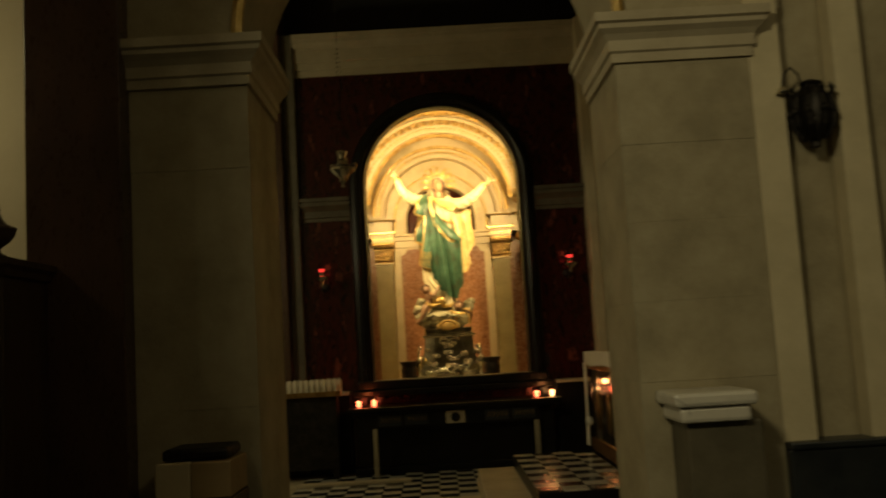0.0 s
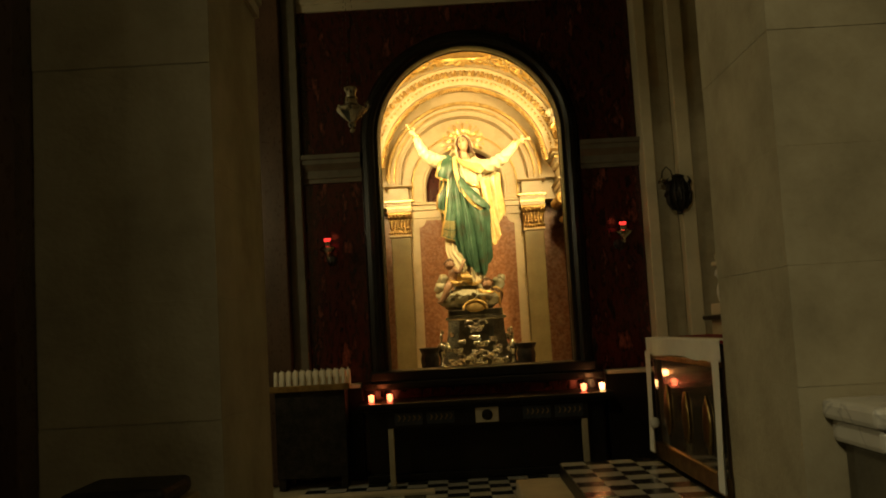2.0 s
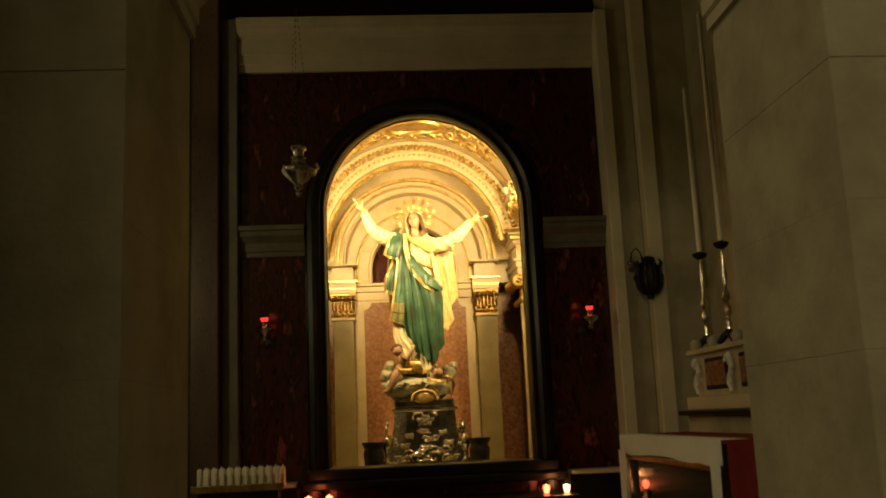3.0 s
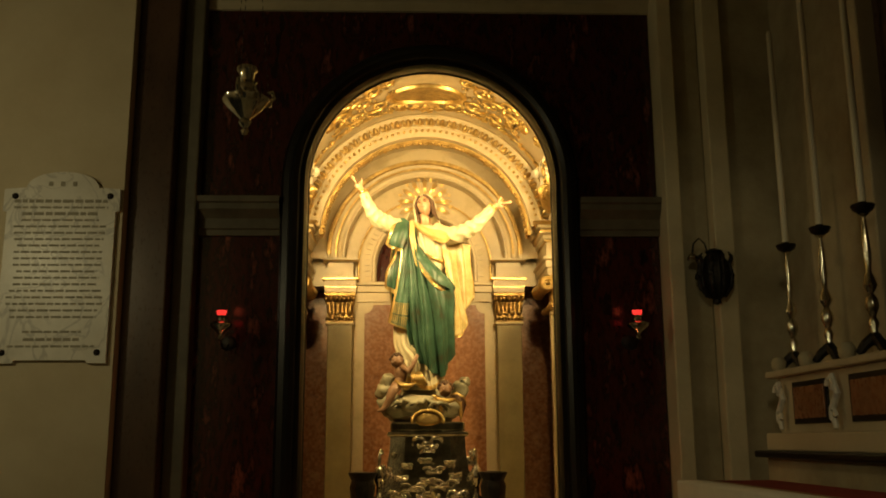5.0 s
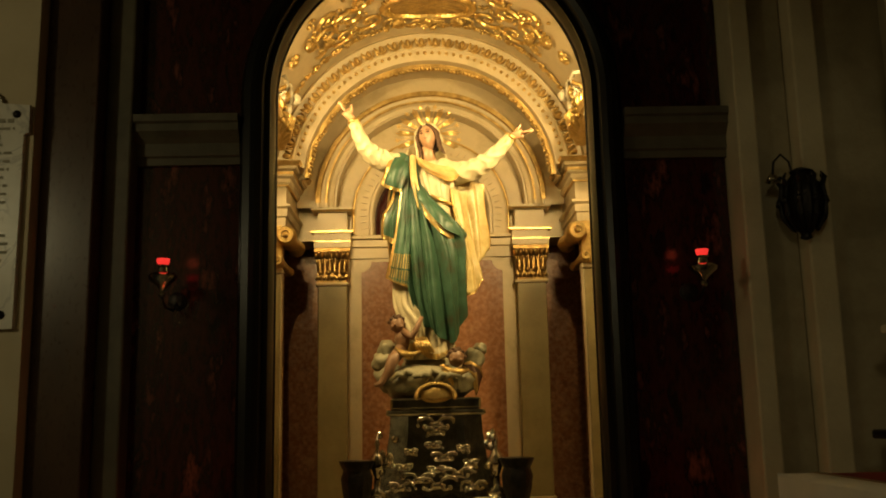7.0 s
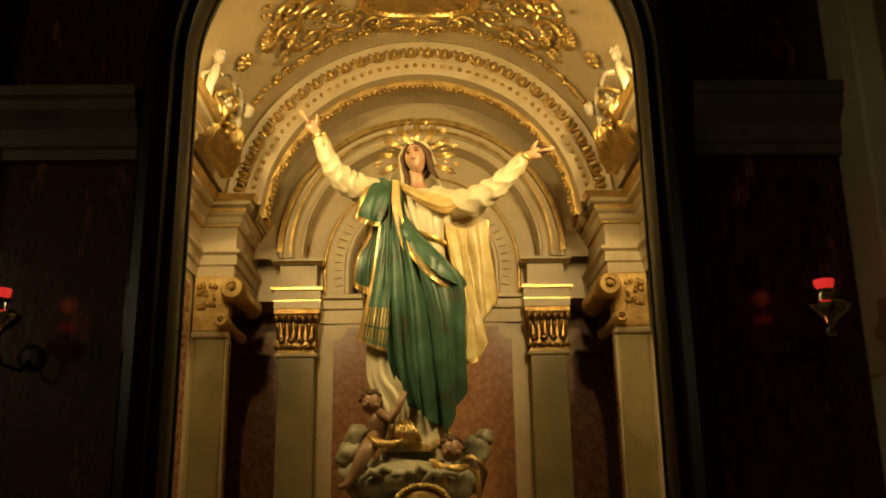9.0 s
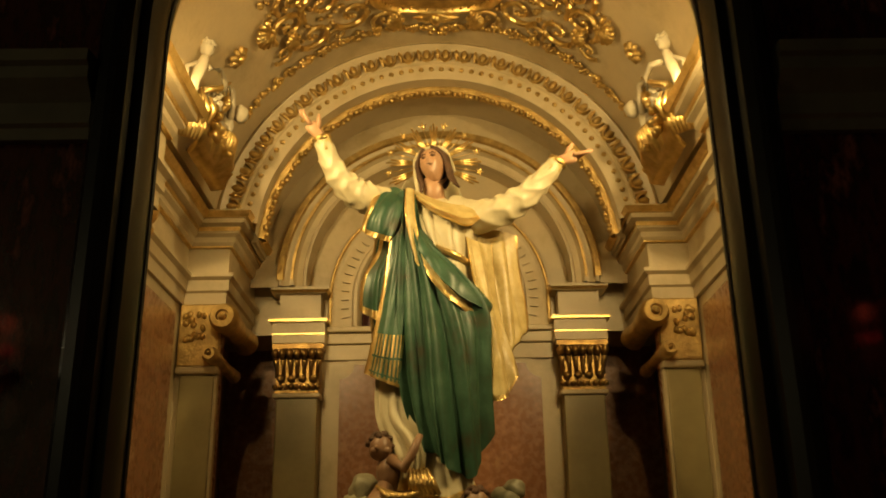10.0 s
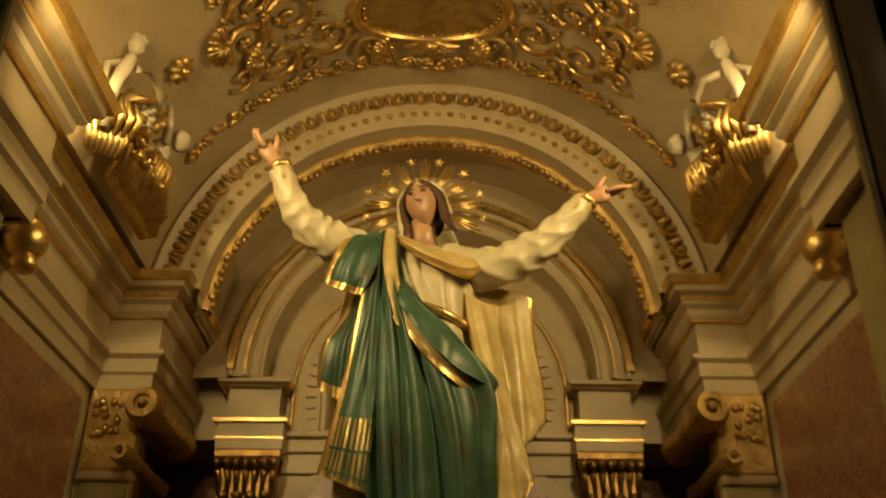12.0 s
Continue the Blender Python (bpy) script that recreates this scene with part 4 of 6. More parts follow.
    # broad mantle fanning from the shoulder to her left hip and knee
    cloth([[F(-0.03, 3.53, 0.16), F(0.0, 3.53, 0.165), F(0.02, 3.52, 0.165), F(0.035, 3.50, 0.16)],
           [F(-0.035, 3.29, 0.21), F(0.01, 3.28, 0.22), F(0.045, 3.27, 0.225), F(0.08, 3.26, 0.22)],
           [F(-0.045, 3.0, 0.22), F(0.05, 3.01, 0.25), F(0.14, 3.05, 0.26), F(0.22, 3.10, 0.23)],
           [F(-0.045, 2.76, 0.21), F(0.08, 2.74, 0.25), F(0.22, 2.80, 0.27), F(0.35, 2.93, 0.19)],
           [F(-0.02, 2.54, 0.19), F(0.11, 2.46, 0.24), F(0.25, 2.50, 0.26), F(0.345, 2.70, 0.17)],
           [F(0.06, 2.34, 0.16), F(0.16, 2.24, 0.21), F(0.27, 2.16, 0.22), F(0.35, 2.40, 0.13)]], 150, 90, GR, 9, 0.080, hem=0, seed=12, wide=1.25, grow=0.7)
    # turned-over upper edge: green roll with a gilt border under it
    cloth([[F(0.05, 3.33, 0.20), F(0.15, 3.19, 0.215), F(0.26, 3.08, 0.20), F(0.37, 2.98, 0.13)],
           [F(0.045, 3.27, 0.245), F(0.13, 3.13, 0.275), F(0.24, 3.01, 0.265), F(0.375, 2.93, 0.17)],
           [F(0.04, 3.21, 0.245), F(0.12, 3.07, 0.28), F(0.225, 2.955, 0.275), F(0.36, 2.90, 0.18)]], 60, 14, GR, 4, 0.034, hem=0, seed=15, wide=1.5)
    cloth([[F(0.035, 3.25, 0.245), F(0.115, 3.10, 0.283), F(0.215, 2.985, 0.28), F(0.33, 2.90, 0.20)],
           [F(0.03, 3.19, 0.25), F(0.095, 3.04, 0.285), F(0.19, 2.935, 0.285), F(0.30, 2.865, 0.22)]], 50, 6, GC, 3, 0.008, hem=2, seed=16)
    # gilt border falling from the neck
    cloth([[F(-0.02, 3.53, 0.17), F(0.0, 3.53, 0.18), F(0.025, 3.52, 0.175)],
           [F(-0.02, 3.38, 0.215), F(0.005, 3.37, 0.23), F(0.03, 3.37, 0.22)],
           [F(0.01, 3.22, 0.245), F(0.03, 3.19, 0.255), F(0.055, 3.21, 0.245)],
           [F(0.04, 3.13, 0.255), F(0.052, 3.10, 0.262), F(0.066, 3.12, 0.255)]], 12, 30, GC, 2, 0.006, hem=2, left=2, right=2, seed=17)
    # pale gilt front fall under her left arm
    cloth([[F(0.27, 3.30, 0.12), F(0.33, 3.28, 0.10), F(0.40, 3.28, 0.06)],
           [F(0.30, 3.05, 0.16), F(0.36, 3.03, 0.14), F(0.42, 3.03, 0.08)],
           [F(0.33, 2.84, 0.16), F(0.39, 2.80, 0.16), F(0.455, 2.82, 0.10)],
           [F(0.34, 2.62, 0.15), F(0.41, 2.58, 0.17), F(0.49, 2.66, 0.12)],
           [F(0.36, 2.52, 0.14), F(0.42, 2.50, 0.17), F(0.495, 2.62, 0.13)]], 64, 56, GC, 4, 0.065, hem=6, left=2, right=3, seed=21, wide=1.5)
    # gilt-edged shawl across the breast
    cloth([[F(0.0, 3.565, 0.09), F(0.07, 3.515, 0.13), F(0.16, 3.475, 0.135), F(0.25, 3.465, 0.11), F(0.33, 3.50, 0.06)],
           [F(0.01, 3.53, 0.13), F(0.08, 3.46, 0.175), F(0.17, 3.415, 0.185), F(0.27, 3.395, 0.16), F(0.345, 3.44, 0.10)],
           [F(0.02, 3.49, 0.15), F(0.09, 3.415, 0.19), F(0.19, 3.36, 0.205), F(0.285, 3.33, 0.18), F(0.35, 3.40, 0.12)]], 60, 16, GC, 4, 0.012, hem=5, right=2, seed=23, wide=1.6)
    # bodice with fine folds, and the belt
    cloth([[F(0.02, 3.50, 0.13), F(0.12, 3.45, 0.15), F(0.24, 3.40, 0.13), F(0.31, 3.38, 0.06)],
           [F(0.045, 3.36, 0.17), F(0.13, 3.32, 0.175), F(0.22, 3.29, 0.16), F(0.30, 3.27, 0.08)],
           [F(0.09, 3.22, 0.165), F(0.16, 3.195, 0.165), F(0.23, 3.17, 0.15), F(0.29, 3.16, 0.08)]], 80, 20, IV, 7, 0.030, hem=0, seed=25, wide=1.4)
    cloth([[F(0.10, 3.21, 0.17), F(0.16, 3.19, 0.17), F(0.23, 3.165, 0.155), F(0.30, 3.15, 0.08)],
           [F(0.12, 3.0, 0.18), F(0.19, 2.98, 0.185), F(0.27, 2.96, 0.17), F(0.33, 2.94, 0.09)],
           [F(0.2, 2.8, 0.17), F(0.26, 2.78, 0.17), F(0.31, 2.78, 0.15), F(0.36, 2.76, 0.09)]], 70, 24, IV, 8, 0.020, hem=0, seed=26)
    tube(bm, spline([F(0.09, 3.235, 0.178), F(0.155, 3.21, 0.182), F(0.22, 3.185, 0.170), F(0.285, 3.165, 0.115)], 14), [0.016] * 15, 8, GO, 0.6, 3, 0.1)
    # ivory skirt below the mantle, its gilt hem swinging round the feet
    cloth([[F(-0.155, 2.66, 0.14), F(-0.09, 2.64, 0.18), F(-0.02, 2.60, 0.19)],
           [F(-0.15, 2.46, 0.15), F(-0.09, 2.44, 0.20), F(0.0, 2.44, 0.21)],
           [F(-0.10, 2.31, 0.16), F(-0.03, 2.33, 0.22), F(0.06, 2.36, 0.22)],
           [F(-0.04, 2.19, 0.17), F(0.01, 2.24, 0.23), F(0.075, 2.28, 0.22)],
           [F(-0.05, 2.10, 0.17), F(0.0, 2.12, 0.22), F(0.06, 2.16, 0.21)]], 48, 50, IV, 4, 0.045, hem=6, seed=31)
    cloth([[F(0.0, 2.50, 0.18), F(0.1, 2.46, 0.19), F(0.22, 2.40, 0.18)],
           [F(0.02, 2.30, 0.17), F(0.12, 2.28, 0.19), F(0.24, 2.26, 0.17)],
           [F(0.03, 2.10, 0.18), F(0.14, 2.04, 0.22), F(0.29, 2.11, 0.18)]], 56, 36, IV, 5, 0.05, hem=4, seed=33)
    # arms in full sleeves
    armL = [F(0.0, 3.47, 0.0), F(-0.10, 3.49, 0.05), F(-0.21, 3.515, 0.09), F(-0.305, 3.565, 0.12), F(-0.375, 3.66, 0.15), F(-0.43, 3.80, 0.18)]
    armR = [F(0.20, 3.47, 0.0), F(0.30, 3.425, 0.05), F(0.42, 3.43, 0.09), F(0.54, 3.485, 0.12), F(0.64, 3.57, 0.15), F(0.725, 3.665, 0.17)]
    for side, arm in enumerate((armL, armR)):
        line = spline(arm, 70)
        rows = []
        for i, p in enumerate(line):
            f = i / 70
            d = (line[min(i + 1, 70)] - line[max(i - 1, 0)]).normalized()
            a = d.cross(Vector((0, 1, 0))).normalized()
            b = d.cross(a).normalized()
            rad = 0.084 - 0.044 * f ** 1.1 + 0.004 * math.sin(math.pi * f)
            row = []
            for k in range(48):
                t = 2 * math.pi * k / 48
                # creases that wind round the sleeve, deepest at the elbow
                w = math.sin(25 * f + 1.6 * math.sin(t + 0.5) + 2.2 * noise.noise(Vector((4 * f, 1.3 * math.cos(t), 1.3 * math.sin(t) + 3 * side))))
                w2 = math.sin(2 * t + 5 * f + 2 * noise.noise(Vector((6 * f, side, t * 0.3))))
                e = 0.17 * (1 - abs(w)) ** 1.3 * (0.45 + math.exp(-((f - 0.58) / 0.25) ** 2)) + 0.06 * w2 * (1 - f)
                row.append(p + (a * math.cos(t) + b * math.sin(t) * 0.92) * rad * (1 + e))
            rows.append(row)
        grid(bm, rows, True, IV, cap=True)
        d = (line[-1] - line[-6]).normalized()
        e = line[-1]
        tube(bm, [e - d * 0.075, e - d * 0.04, e - d * 0.01, e + d * 0.006], [0.045, 0.044, 0.044, 0.032], 24, GC, 0.95, 5, 0.04)
        tube(bm, [e - d * 0.018, e + d * 0.004, e + d * 0.012], [0.045, 0.047, 0.032], 24, GO, 0.95, 5, 0.04)
    # hands
    for wrist, d, up in ((Vector(armL[-1]), Vector((-0.62, -0.25, 0.74)).normalized(), Vector((0.5, -0.2, 0.6)).normalized()), (Vector(armR[-1]), Vector((0.95, -0.3, 0.16)).normalized(), Vector((-0.1, -0.15, 0.95)).normalized())):
        tube(bm, [wrist - d * 0.01, wrist + d * 0.03, wrist + d * 0.06, wrist + d * 0.09], [0.026, 0.027, 0.034, 0.030], 14, SK, 0.62)
        side = d.cross(up).normalized()
        for j in range(4):
            b = wrist + d * 0.085 + side * (0.022 - 0.015 * j)
            k = (0.9, 1.0, 0.95, 0.78)[j]
            tube(bm, [b, b + d * 0.035 * k + up * 0.002, b + d * 0.07 * k + up * 0.004 * (j - 1), b + d * 0.09 * k + up * 0.010 * (j - 1)], [0.0105, 0.0105, 0.009, 0.005], 8, SK)
        b = wrist + d * 0.04 + up * 0.012
        tube(bm, [b, b + d * 0.02 + up * 0.03, b + d * 0.045 + up * 0.055], [0.014, 0.012, 0.006], 8, SK)
    # head, leaning back: an ovoid with plain features
    H = Matrix.Translation((0.112, Y - 0.07, 3.692)) @ Matrix.Rotation(radians(-16), 4, "X") @ Matrix.Rotation(radians(-9), 4, "Y") @ Matrix.Rotation(radians(-16), 4, "Z") @ Matrix.Scale(0.88, 4)
    tube(bm, [(0.12, Y - 0.01, 3.50), (0.118, Y - 0.04, 3.57), (0.115, Y - 0.05, 3.63)], [0.066, 0.049, 0.048], 18, SK)
    r = bmesh.ops.create_uvsphere(bm, u_segments=48, v_segments=36, radius=1)
    for v in r["verts"]:
        x, y, z = v.co
        w = 0.068 * (1 - 0.30 * max(0, -z) ** 1.3)
        p = Vector((x * w, y * 0.085, z * 0.110))
        if y < 0:
            nose = math.exp(-(x / (0.12 + 0.14 * max(0, 0.05 - z))) ** 2)
            p.y -= 0.021 * nose * math.exp(-((z + 0.14) / 0.16) ** 2)
            p.y += 0.011 * math.exp(-((abs(x) - 0.36) / 0.16) ** 2 - ((z - 0.10) / 0.10) ** 2)
            p.y -= 0.004 * math.exp(-((abs(x) - 0.36) / 0.12) ** 2 - ((z - 0.10) / 0.055) ** 2)
            p.y -= 0.007 * math.exp(-((x / 0.22) ** 2) - ((z + 0.44) / 0.05) ** 2) + 0.007 * math.exp(-((x / 0.18) ** 2) - ((z + 0.55) / 0.05) ** 2)
            p.y -= 0.010 * math.exp(-((x / 0.25) ** 2) - ((z + 0.80) / 0.14) ** 2)
            p.y -= 0.006 * math.exp(-((abs(x) - 0.5) / 0.2) ** 2 - ((z + 0.2) / 0.2) ** 2)
        v.co = H @ p
    for f in {f for v in r["verts"] for f in v.link_faces}:
        f.material_index = SK
    for sx in (-1, 1):
        blob(bm, H @ Vector((sx * 0.0275, -0.0765, 0.012)), (0.013, 0.006, 0.0075), 1, 0, 2, HA)
        tube(bm, [H @ Vector((sx * 0.012, -0.0805, 0.030)), H @ Vector((sx * 0.028, -0.0785, 0.036)), H @ Vector((sx * 0.044, -0.066, 0.030))], [0.003, 0.004, 0.002], 6, HA)
    blob(bm, H @ Vector((0, -0.0885, -0.050)), (0.017, 0.006, 0.0055), 1, 0, 2, 6)
    # hair as a cap with waved locks, and the veil's edge
    r = bmesh.ops.create_uvsphere(bm, u_segments=36, v_segments=24, radius=1)
    keep = []
    for v in r["verts"]:
        x, y, z = v.co
        k = 1 + 0.03 * math.sin(14 * z + 6 * x)
        v.co = H @ Vector((x * 0.088 * k, y * 0.10 * k + 0.020, z * 0.120 + 0.004))
        front = y < -0.10 and z < 0.80
        keep.append((v, front))
    bmesh.ops.delete(bm, geom=[v for v, front in keep if front], context="VERTS")
    for f in {f for v, front in keep if not front for f in v.link_faces}:
        f.material_index = HA
    for sx, locks in ((-1, 2), (1, 4)):
        for j in range(locks):
            o = 0.006 * j
            tube(bm, spline([H @ Vector((sx * (0.02 + o), -0.045 + o, 0.108)), H @ Vector((sx * (0.076 + o * 0.6), -0.022 + o, 0.04)), H @ Vector((sx * (0.084 + o * 0.5), -0.006 + o, -0.05)), H @ Vector((sx * (0.080 + o * 0.8), 0.0 + o, -0.11)), H @ Vector((sx * (0.10 + o), 0.0 + o, -0.17 - o * (1 if sx > 0 else 0)))], 16), [0.006 + 0.008 * math.sin(math.pi * min(1, (i + 1) / 17)) + 0.002 * math.sin(i * 1.6) for i in range(17)], 8, HA)
    tube(bm, spline([H @ Vector((-0.115, 0.01, -0.20)), H @ Vector((-0.108, 0.0, -0.09)), H @ Vector((-0.103, -0.005, 0.0)), H @ Vector((-0.080, -0.01, 0.085)), H @ Vector((0, -0.005, 0.130)), H @ Vector((0.082, -0.005, 0.09)), H @ Vector((0.105, 0.02, 0.0)), H @ Vector((0.108, 0.04, -0.06))], 30), [0.010] * 31, 8, IV)
    r = bmesh.ops.create_uvsphere(bm, u_segments=32, v_segments=20, radius=1)
    gone = []
    for v in r["verts"]:
        x, y, z = v.co
        v.co = H @ Vector((x * 0.104, y * 0.115 + 0.035, z * 0.132 - 0.004))
        if y < -0.22 or z < -0.8:
            gone.append(v)
    bmesh.ops.delete(bm, geom=gone, context="VERTS")
    cloth([[(-0.02, Y + 0.02, 3.66), (0.10, Y + 0.08, 3.66), (0.23, Y + 0.03, 3.64)], [(-0.06, Y - 0.02, 3.56), (0.10, Y + 0.10, 3.56), (0.26, Y + 0.02, 3.55)]], 24, 8, IV, 4, 0.01, hem=0)
    # crown of rays with small stars
    c = Vector((0.118, Y + 0.02, 3.745))
    for i in range(17):
        a = radians(-112 + 14 * i)
        d = Vector((math.sin(a), 0.15, math.cos(a)))
        if i % 2 == 0:
            side = Vector((d.z, 0, -d.x))
            for o in (-0.010, 0, 0.010):
                tube(bm, [c + d * 0.09 + side * o * 0.5, c + d * 0.15 + side * o, c + d * (0.245 - abs(o) * 2) + side * o * 1.7], [0.004, 0.007, 0.005], 6, GO)
        else:
            tube(bm, [c + d * 0.09, c + d * 0.22], [0.003, 0.002], 5, GO)
            for q in range(5):
                b = a + 2 * math.pi * q / 5
                tube(bm, [c + d * 0.235, c + d * 0.235 + Vector((math.sin(b), -0.1, math.cos(b))) * 0.024], [0.007, 0.001], 5, GO)
    for f in bm.faces:
        f.smooth = True
    ob = part("statue", bm, [ROBE, GREEN, GOLD, SKIN, HAIR, GILTCLOTH, CHERUB])
    return tagged(ob, "painted statue with raised arms, green mantle and gold hems", "statue")
statue()

# clouds and cherubs under it: one plain group
bm = bmesh.new()
CL = lambda x, z, d: (x, 12.42 - d, z)
for x, z, d, a, b, c in ((0.03, 1.92, 0.20, 0.20, 0.12, 0.085), (0.15, 1.90, 0.18, 0.16, 0.12, 0.08), (0.30, 1.90, 0.14, 0.13, 0.11, 0.09), (-0.12, 1.88, 0.16, 0.12, 0.11, 0.07), (0.10, 1.86, 0.05, 0.32, 0.16, 0.10), (0.12, 1.98, 0.0, 0.26, 0.15, 0.10),
                         (0.42, 2.05, 0.05, 0.075, 0.08, 0.085), (0.46, 2.12, 0.03, 0.05, 0.06, 0.05), (-0.20, 2.13, 0.12, 0.065, 0.07, 0.065), (-0.235, 2.04, 0.12, 0.075, 0.07, 0.075), (-0.19, 1.95, 0.10, 0.10, 0.09, 0.08)):
    blob(bm, CL(x, z, d), (a, b, c), int(100 * x), 0.35, 3, 0, 4)
for k in range(7):          # curled ridges on the front cloud
    q = -0.12 + 0.06 * k
    tube(bm, [CL(q - 0.05, 1.90 + 0.02 * math.sin(k), 0.30), CL(q, 1.945 + 0.02 * math.sin(2 * k), 0.315), CL(q + 0.06, 1.93, 0.30), CL(q + 0.08, 1.89, 0.27)], [0.008, 0.022, 0.020, 0.006], 9, 0)

def cherub_head(x, z, d, k, tilt):
    blob(bm, CL(x, z, d), (k, k, k * 1.15), 2, 0.06, 3, 1)
    blob(bm, CL(x + tilt * k * 0.3, z - k * 0.1, d + k * 0.95), (k * 0.18, k * 0.22, k * 0.2), 1, 0, 2, 1)
    for sx in (-1, 1):
        blob(bm, CL(x + sx * k * 0.5, z - k * 0.3, d + k * 0.66), (k * 0.34, k * 0.3, k * 0.32), 1, 0, 2, 1)
    for n in range(22):
        a, h = n * 2.4, n / 21
        r = k * (1.02 - 0.75 * h * h)
        y = math.sin(a) * r
        if y < -0.3 * k and h < 0.55:
            continue
        blob(bm, CL(x + math.cos(a) * r, z + k * (0.1 + 1.05 * h), d - y * 0.9), (k * 0.32, k * 0.3, k * 0.28), n, 0.4, 2, 2)
cherub_head(-0.125, 2.295, 0.20, 0.052, -1)
cherub_head(0.285, 2.05, 0.24, 0.056, -1)
# first child's body, arms and bent leg
blob(bm, CL(-0.085, 2.19, 0.18), (0.06, 0.06, 0.085), 3, 0.15, 3, 1)
tube(bm, [CL(-0.08, 2.24, 0.22), CL(-0.02, 2.20, 0.27), CL(0.02, 2.27, 0.28), CL(0.05, 2.34, 0.27)], [0.028, 0.024, 0.020, 0.014], 12, 1)
tube(bm, [CL(-0.10, 2.12, 0.20), CL(-0.16, 2.03, 0.28), CL(-0.19, 1.95, 0.27), CL(-0.24, 1.885, 0.25), CL(-0.28, 1.87, 0.27)], [0.045, 0.042, 0.032, 0.022, 0.014], 14, 1)
for k in range(5):
    tube(bm, [CL(-0.14 + 0.02 * k, 2.13 - 0.01 * k, 0.25), CL(-0.09 + 0.02 * k, 2.08, 0.285), CL(-0.04 + 0.02 * k, 2.05 + 0.012 * k, 0.27)], [0.008, 0.018, 0.008], 9, 3)
for k in range(6):          # gilt cloth between the figures
    tube(bm, [CL(0.0 + 0.015 * k, 2.20, 0.24), CL(0.01 + 0.018 * k, 2.14, 0.27), CL(0.03 + 0.02 * k, 2.09, 0.25)], [0.006, 0.015, 0.010], 8, 3)
# second child's wings and ribbon
for k in range(9):
    f = k / 8
    tube(bm, [CL(0.33, 2.0, 0.20), CL(0.38 + 0.03 * f, 2.01 - 0.07 * f, 0.20), CL(0.44 - 0.02 * f, 1.98 - 0.13 * f, 0.18), CL(0.47 - 0.05 * f, 1.93 - 0.14 * f, 0.16)], [0.012, 0.022, 0.018, 0.005], 9, 3 if k in (0, 8) else 2)
    tube(bm, [CL(0.24, 1.99, 0.22), CL(0.20 - 0.01 * f, 1.99 - 0.04 * f, 0.27), CL(0.17 + 0.04 * f, 2.0 - 0.12 * f, 0.27)], [0.010, 0.014, 0.004], 8, 3 if k % 3 == 0 else 0)
tube(bm, [CL(0.19, 1.985, 0.28), CL(0.25, 1.955, 0.315), CL(0.32, 1.95, 0.305), CL(0.37, 1.965, 0.26)], [0.010, 0.020, 0.022, 0.010], 12, 3, 0.6, 3, 0.15)
tube(bm, [CL(0.21, 1.97, 0.29), CL(0.235, 1.91, 0.31), CL(0.255, 1.86, 0.30)], [0.012, 0.018, 0.012], 10, 3, 0.6)
ob = part("cloud_base", bm, [CLOUD, CHERUB, HAIR, OLDGOLD], smooth=True)
tagged(ob, "carved clouds with winged cherub heads under the statue", "statue base")

# silver pedestal
t = thing("silver_pedestal", (CX, 12.3, NB), "tarnished silver pedestal with gilt relief ornament", "pedestal")
def taper(z0, z1, w0, w1, d0, d1, y, curve=0.0, n=10):
    b = bmesh.new()
    rows = []
    for i in range(n + 1):
        f = i / n
        w, d = w0 + (w1 - w0) * f - curve * math.sin(math.pi * f), d0 + (d1 - d0) * f
        z = z0 + (z1 - z0) * f
        rows.append([(CX - w, y - d, z), (CX - w * 0.6, y - d - 0.02, z), (CX + w * 0.6, y - d - 0.02, z), (CX + w, y - d, z), (CX + w, y + d, z), (CX - w, y + d, z)])
    grid(b, rows, True, cap=True)
    return b
part("plinth", taper(NB, NB + 0.16, 0.54, 0.52, 0.30, 0.28, 12.32), SILVER, t)
part("body", taper(NB + 0.16, 1.66, 0.50, 0.31, 0.25, 0.20, 12.32, 0.05), SILVER, t)
part("cap", boxes((CX - 0.34, CX + 0.34, 12.08, 12.56, 1.66, 1.70), (CX - 0.31, CX + 0.31, 12.10, 12.54, 1.70, 1.78), bevel=0.015), SILVER, t)
rnd = random.Random(4)
for x, z, w in ((0, 1.60, 0.14), (0, 1.55, 0.09), (-0.17, 1.42, 0.05), (0.18, 1.44, 0.05), (-0.22, 1.32, 0.06), (0.23, 1.34, 0.06), (-0.02, 1.46, 0.06), (0.05, 1.38, 0.10), (0, 1.30, 0.07), (-0.12, 1.24, 0.12), (0.14, 1.27, 0.12), (0, 1.20, 0.16), (-0.24, 1.19, 0.1), (0.25, 1.19, 0.1)):
    b = bmesh.new()
    yy = 12.09 - (1.66 - z) * 0.085
    for sg in (-1, 1):
        pts = []
        for k in range(13):
            q, r = 0.5 + 0.42 * k, 0.5 * w * (1 - 0.06 * k)
            pts.append((CX + x + sg * (0.45 * w + r * math.cos(q)), yy - 0.012, z + 0.8 * r * math.sin(q)))
        tube(b, pts, [0.013 - 0.0006 * k for k in range(13)], 8)
        blob(b, pts[-1], (0.016, 0.016, 0.016), 1, 0, 2)
    blob(b, (CX + x, yy, z), (0.3 * w + 0.012, 0.024, 0.024), 2, 0.3, 2)
    for k in range(4):
        blob(b, (CX + x + rnd.uniform(-w, w), yy, z + rnd.uniform(-0.03, 0.03)), (0.014, 0.016, 0.012), k, 0.5, 1)
    tagged(part("relief", b, SILVER, t, "chased silver scroll", smooth=True), kind="stuff")
b = bmesh.new()
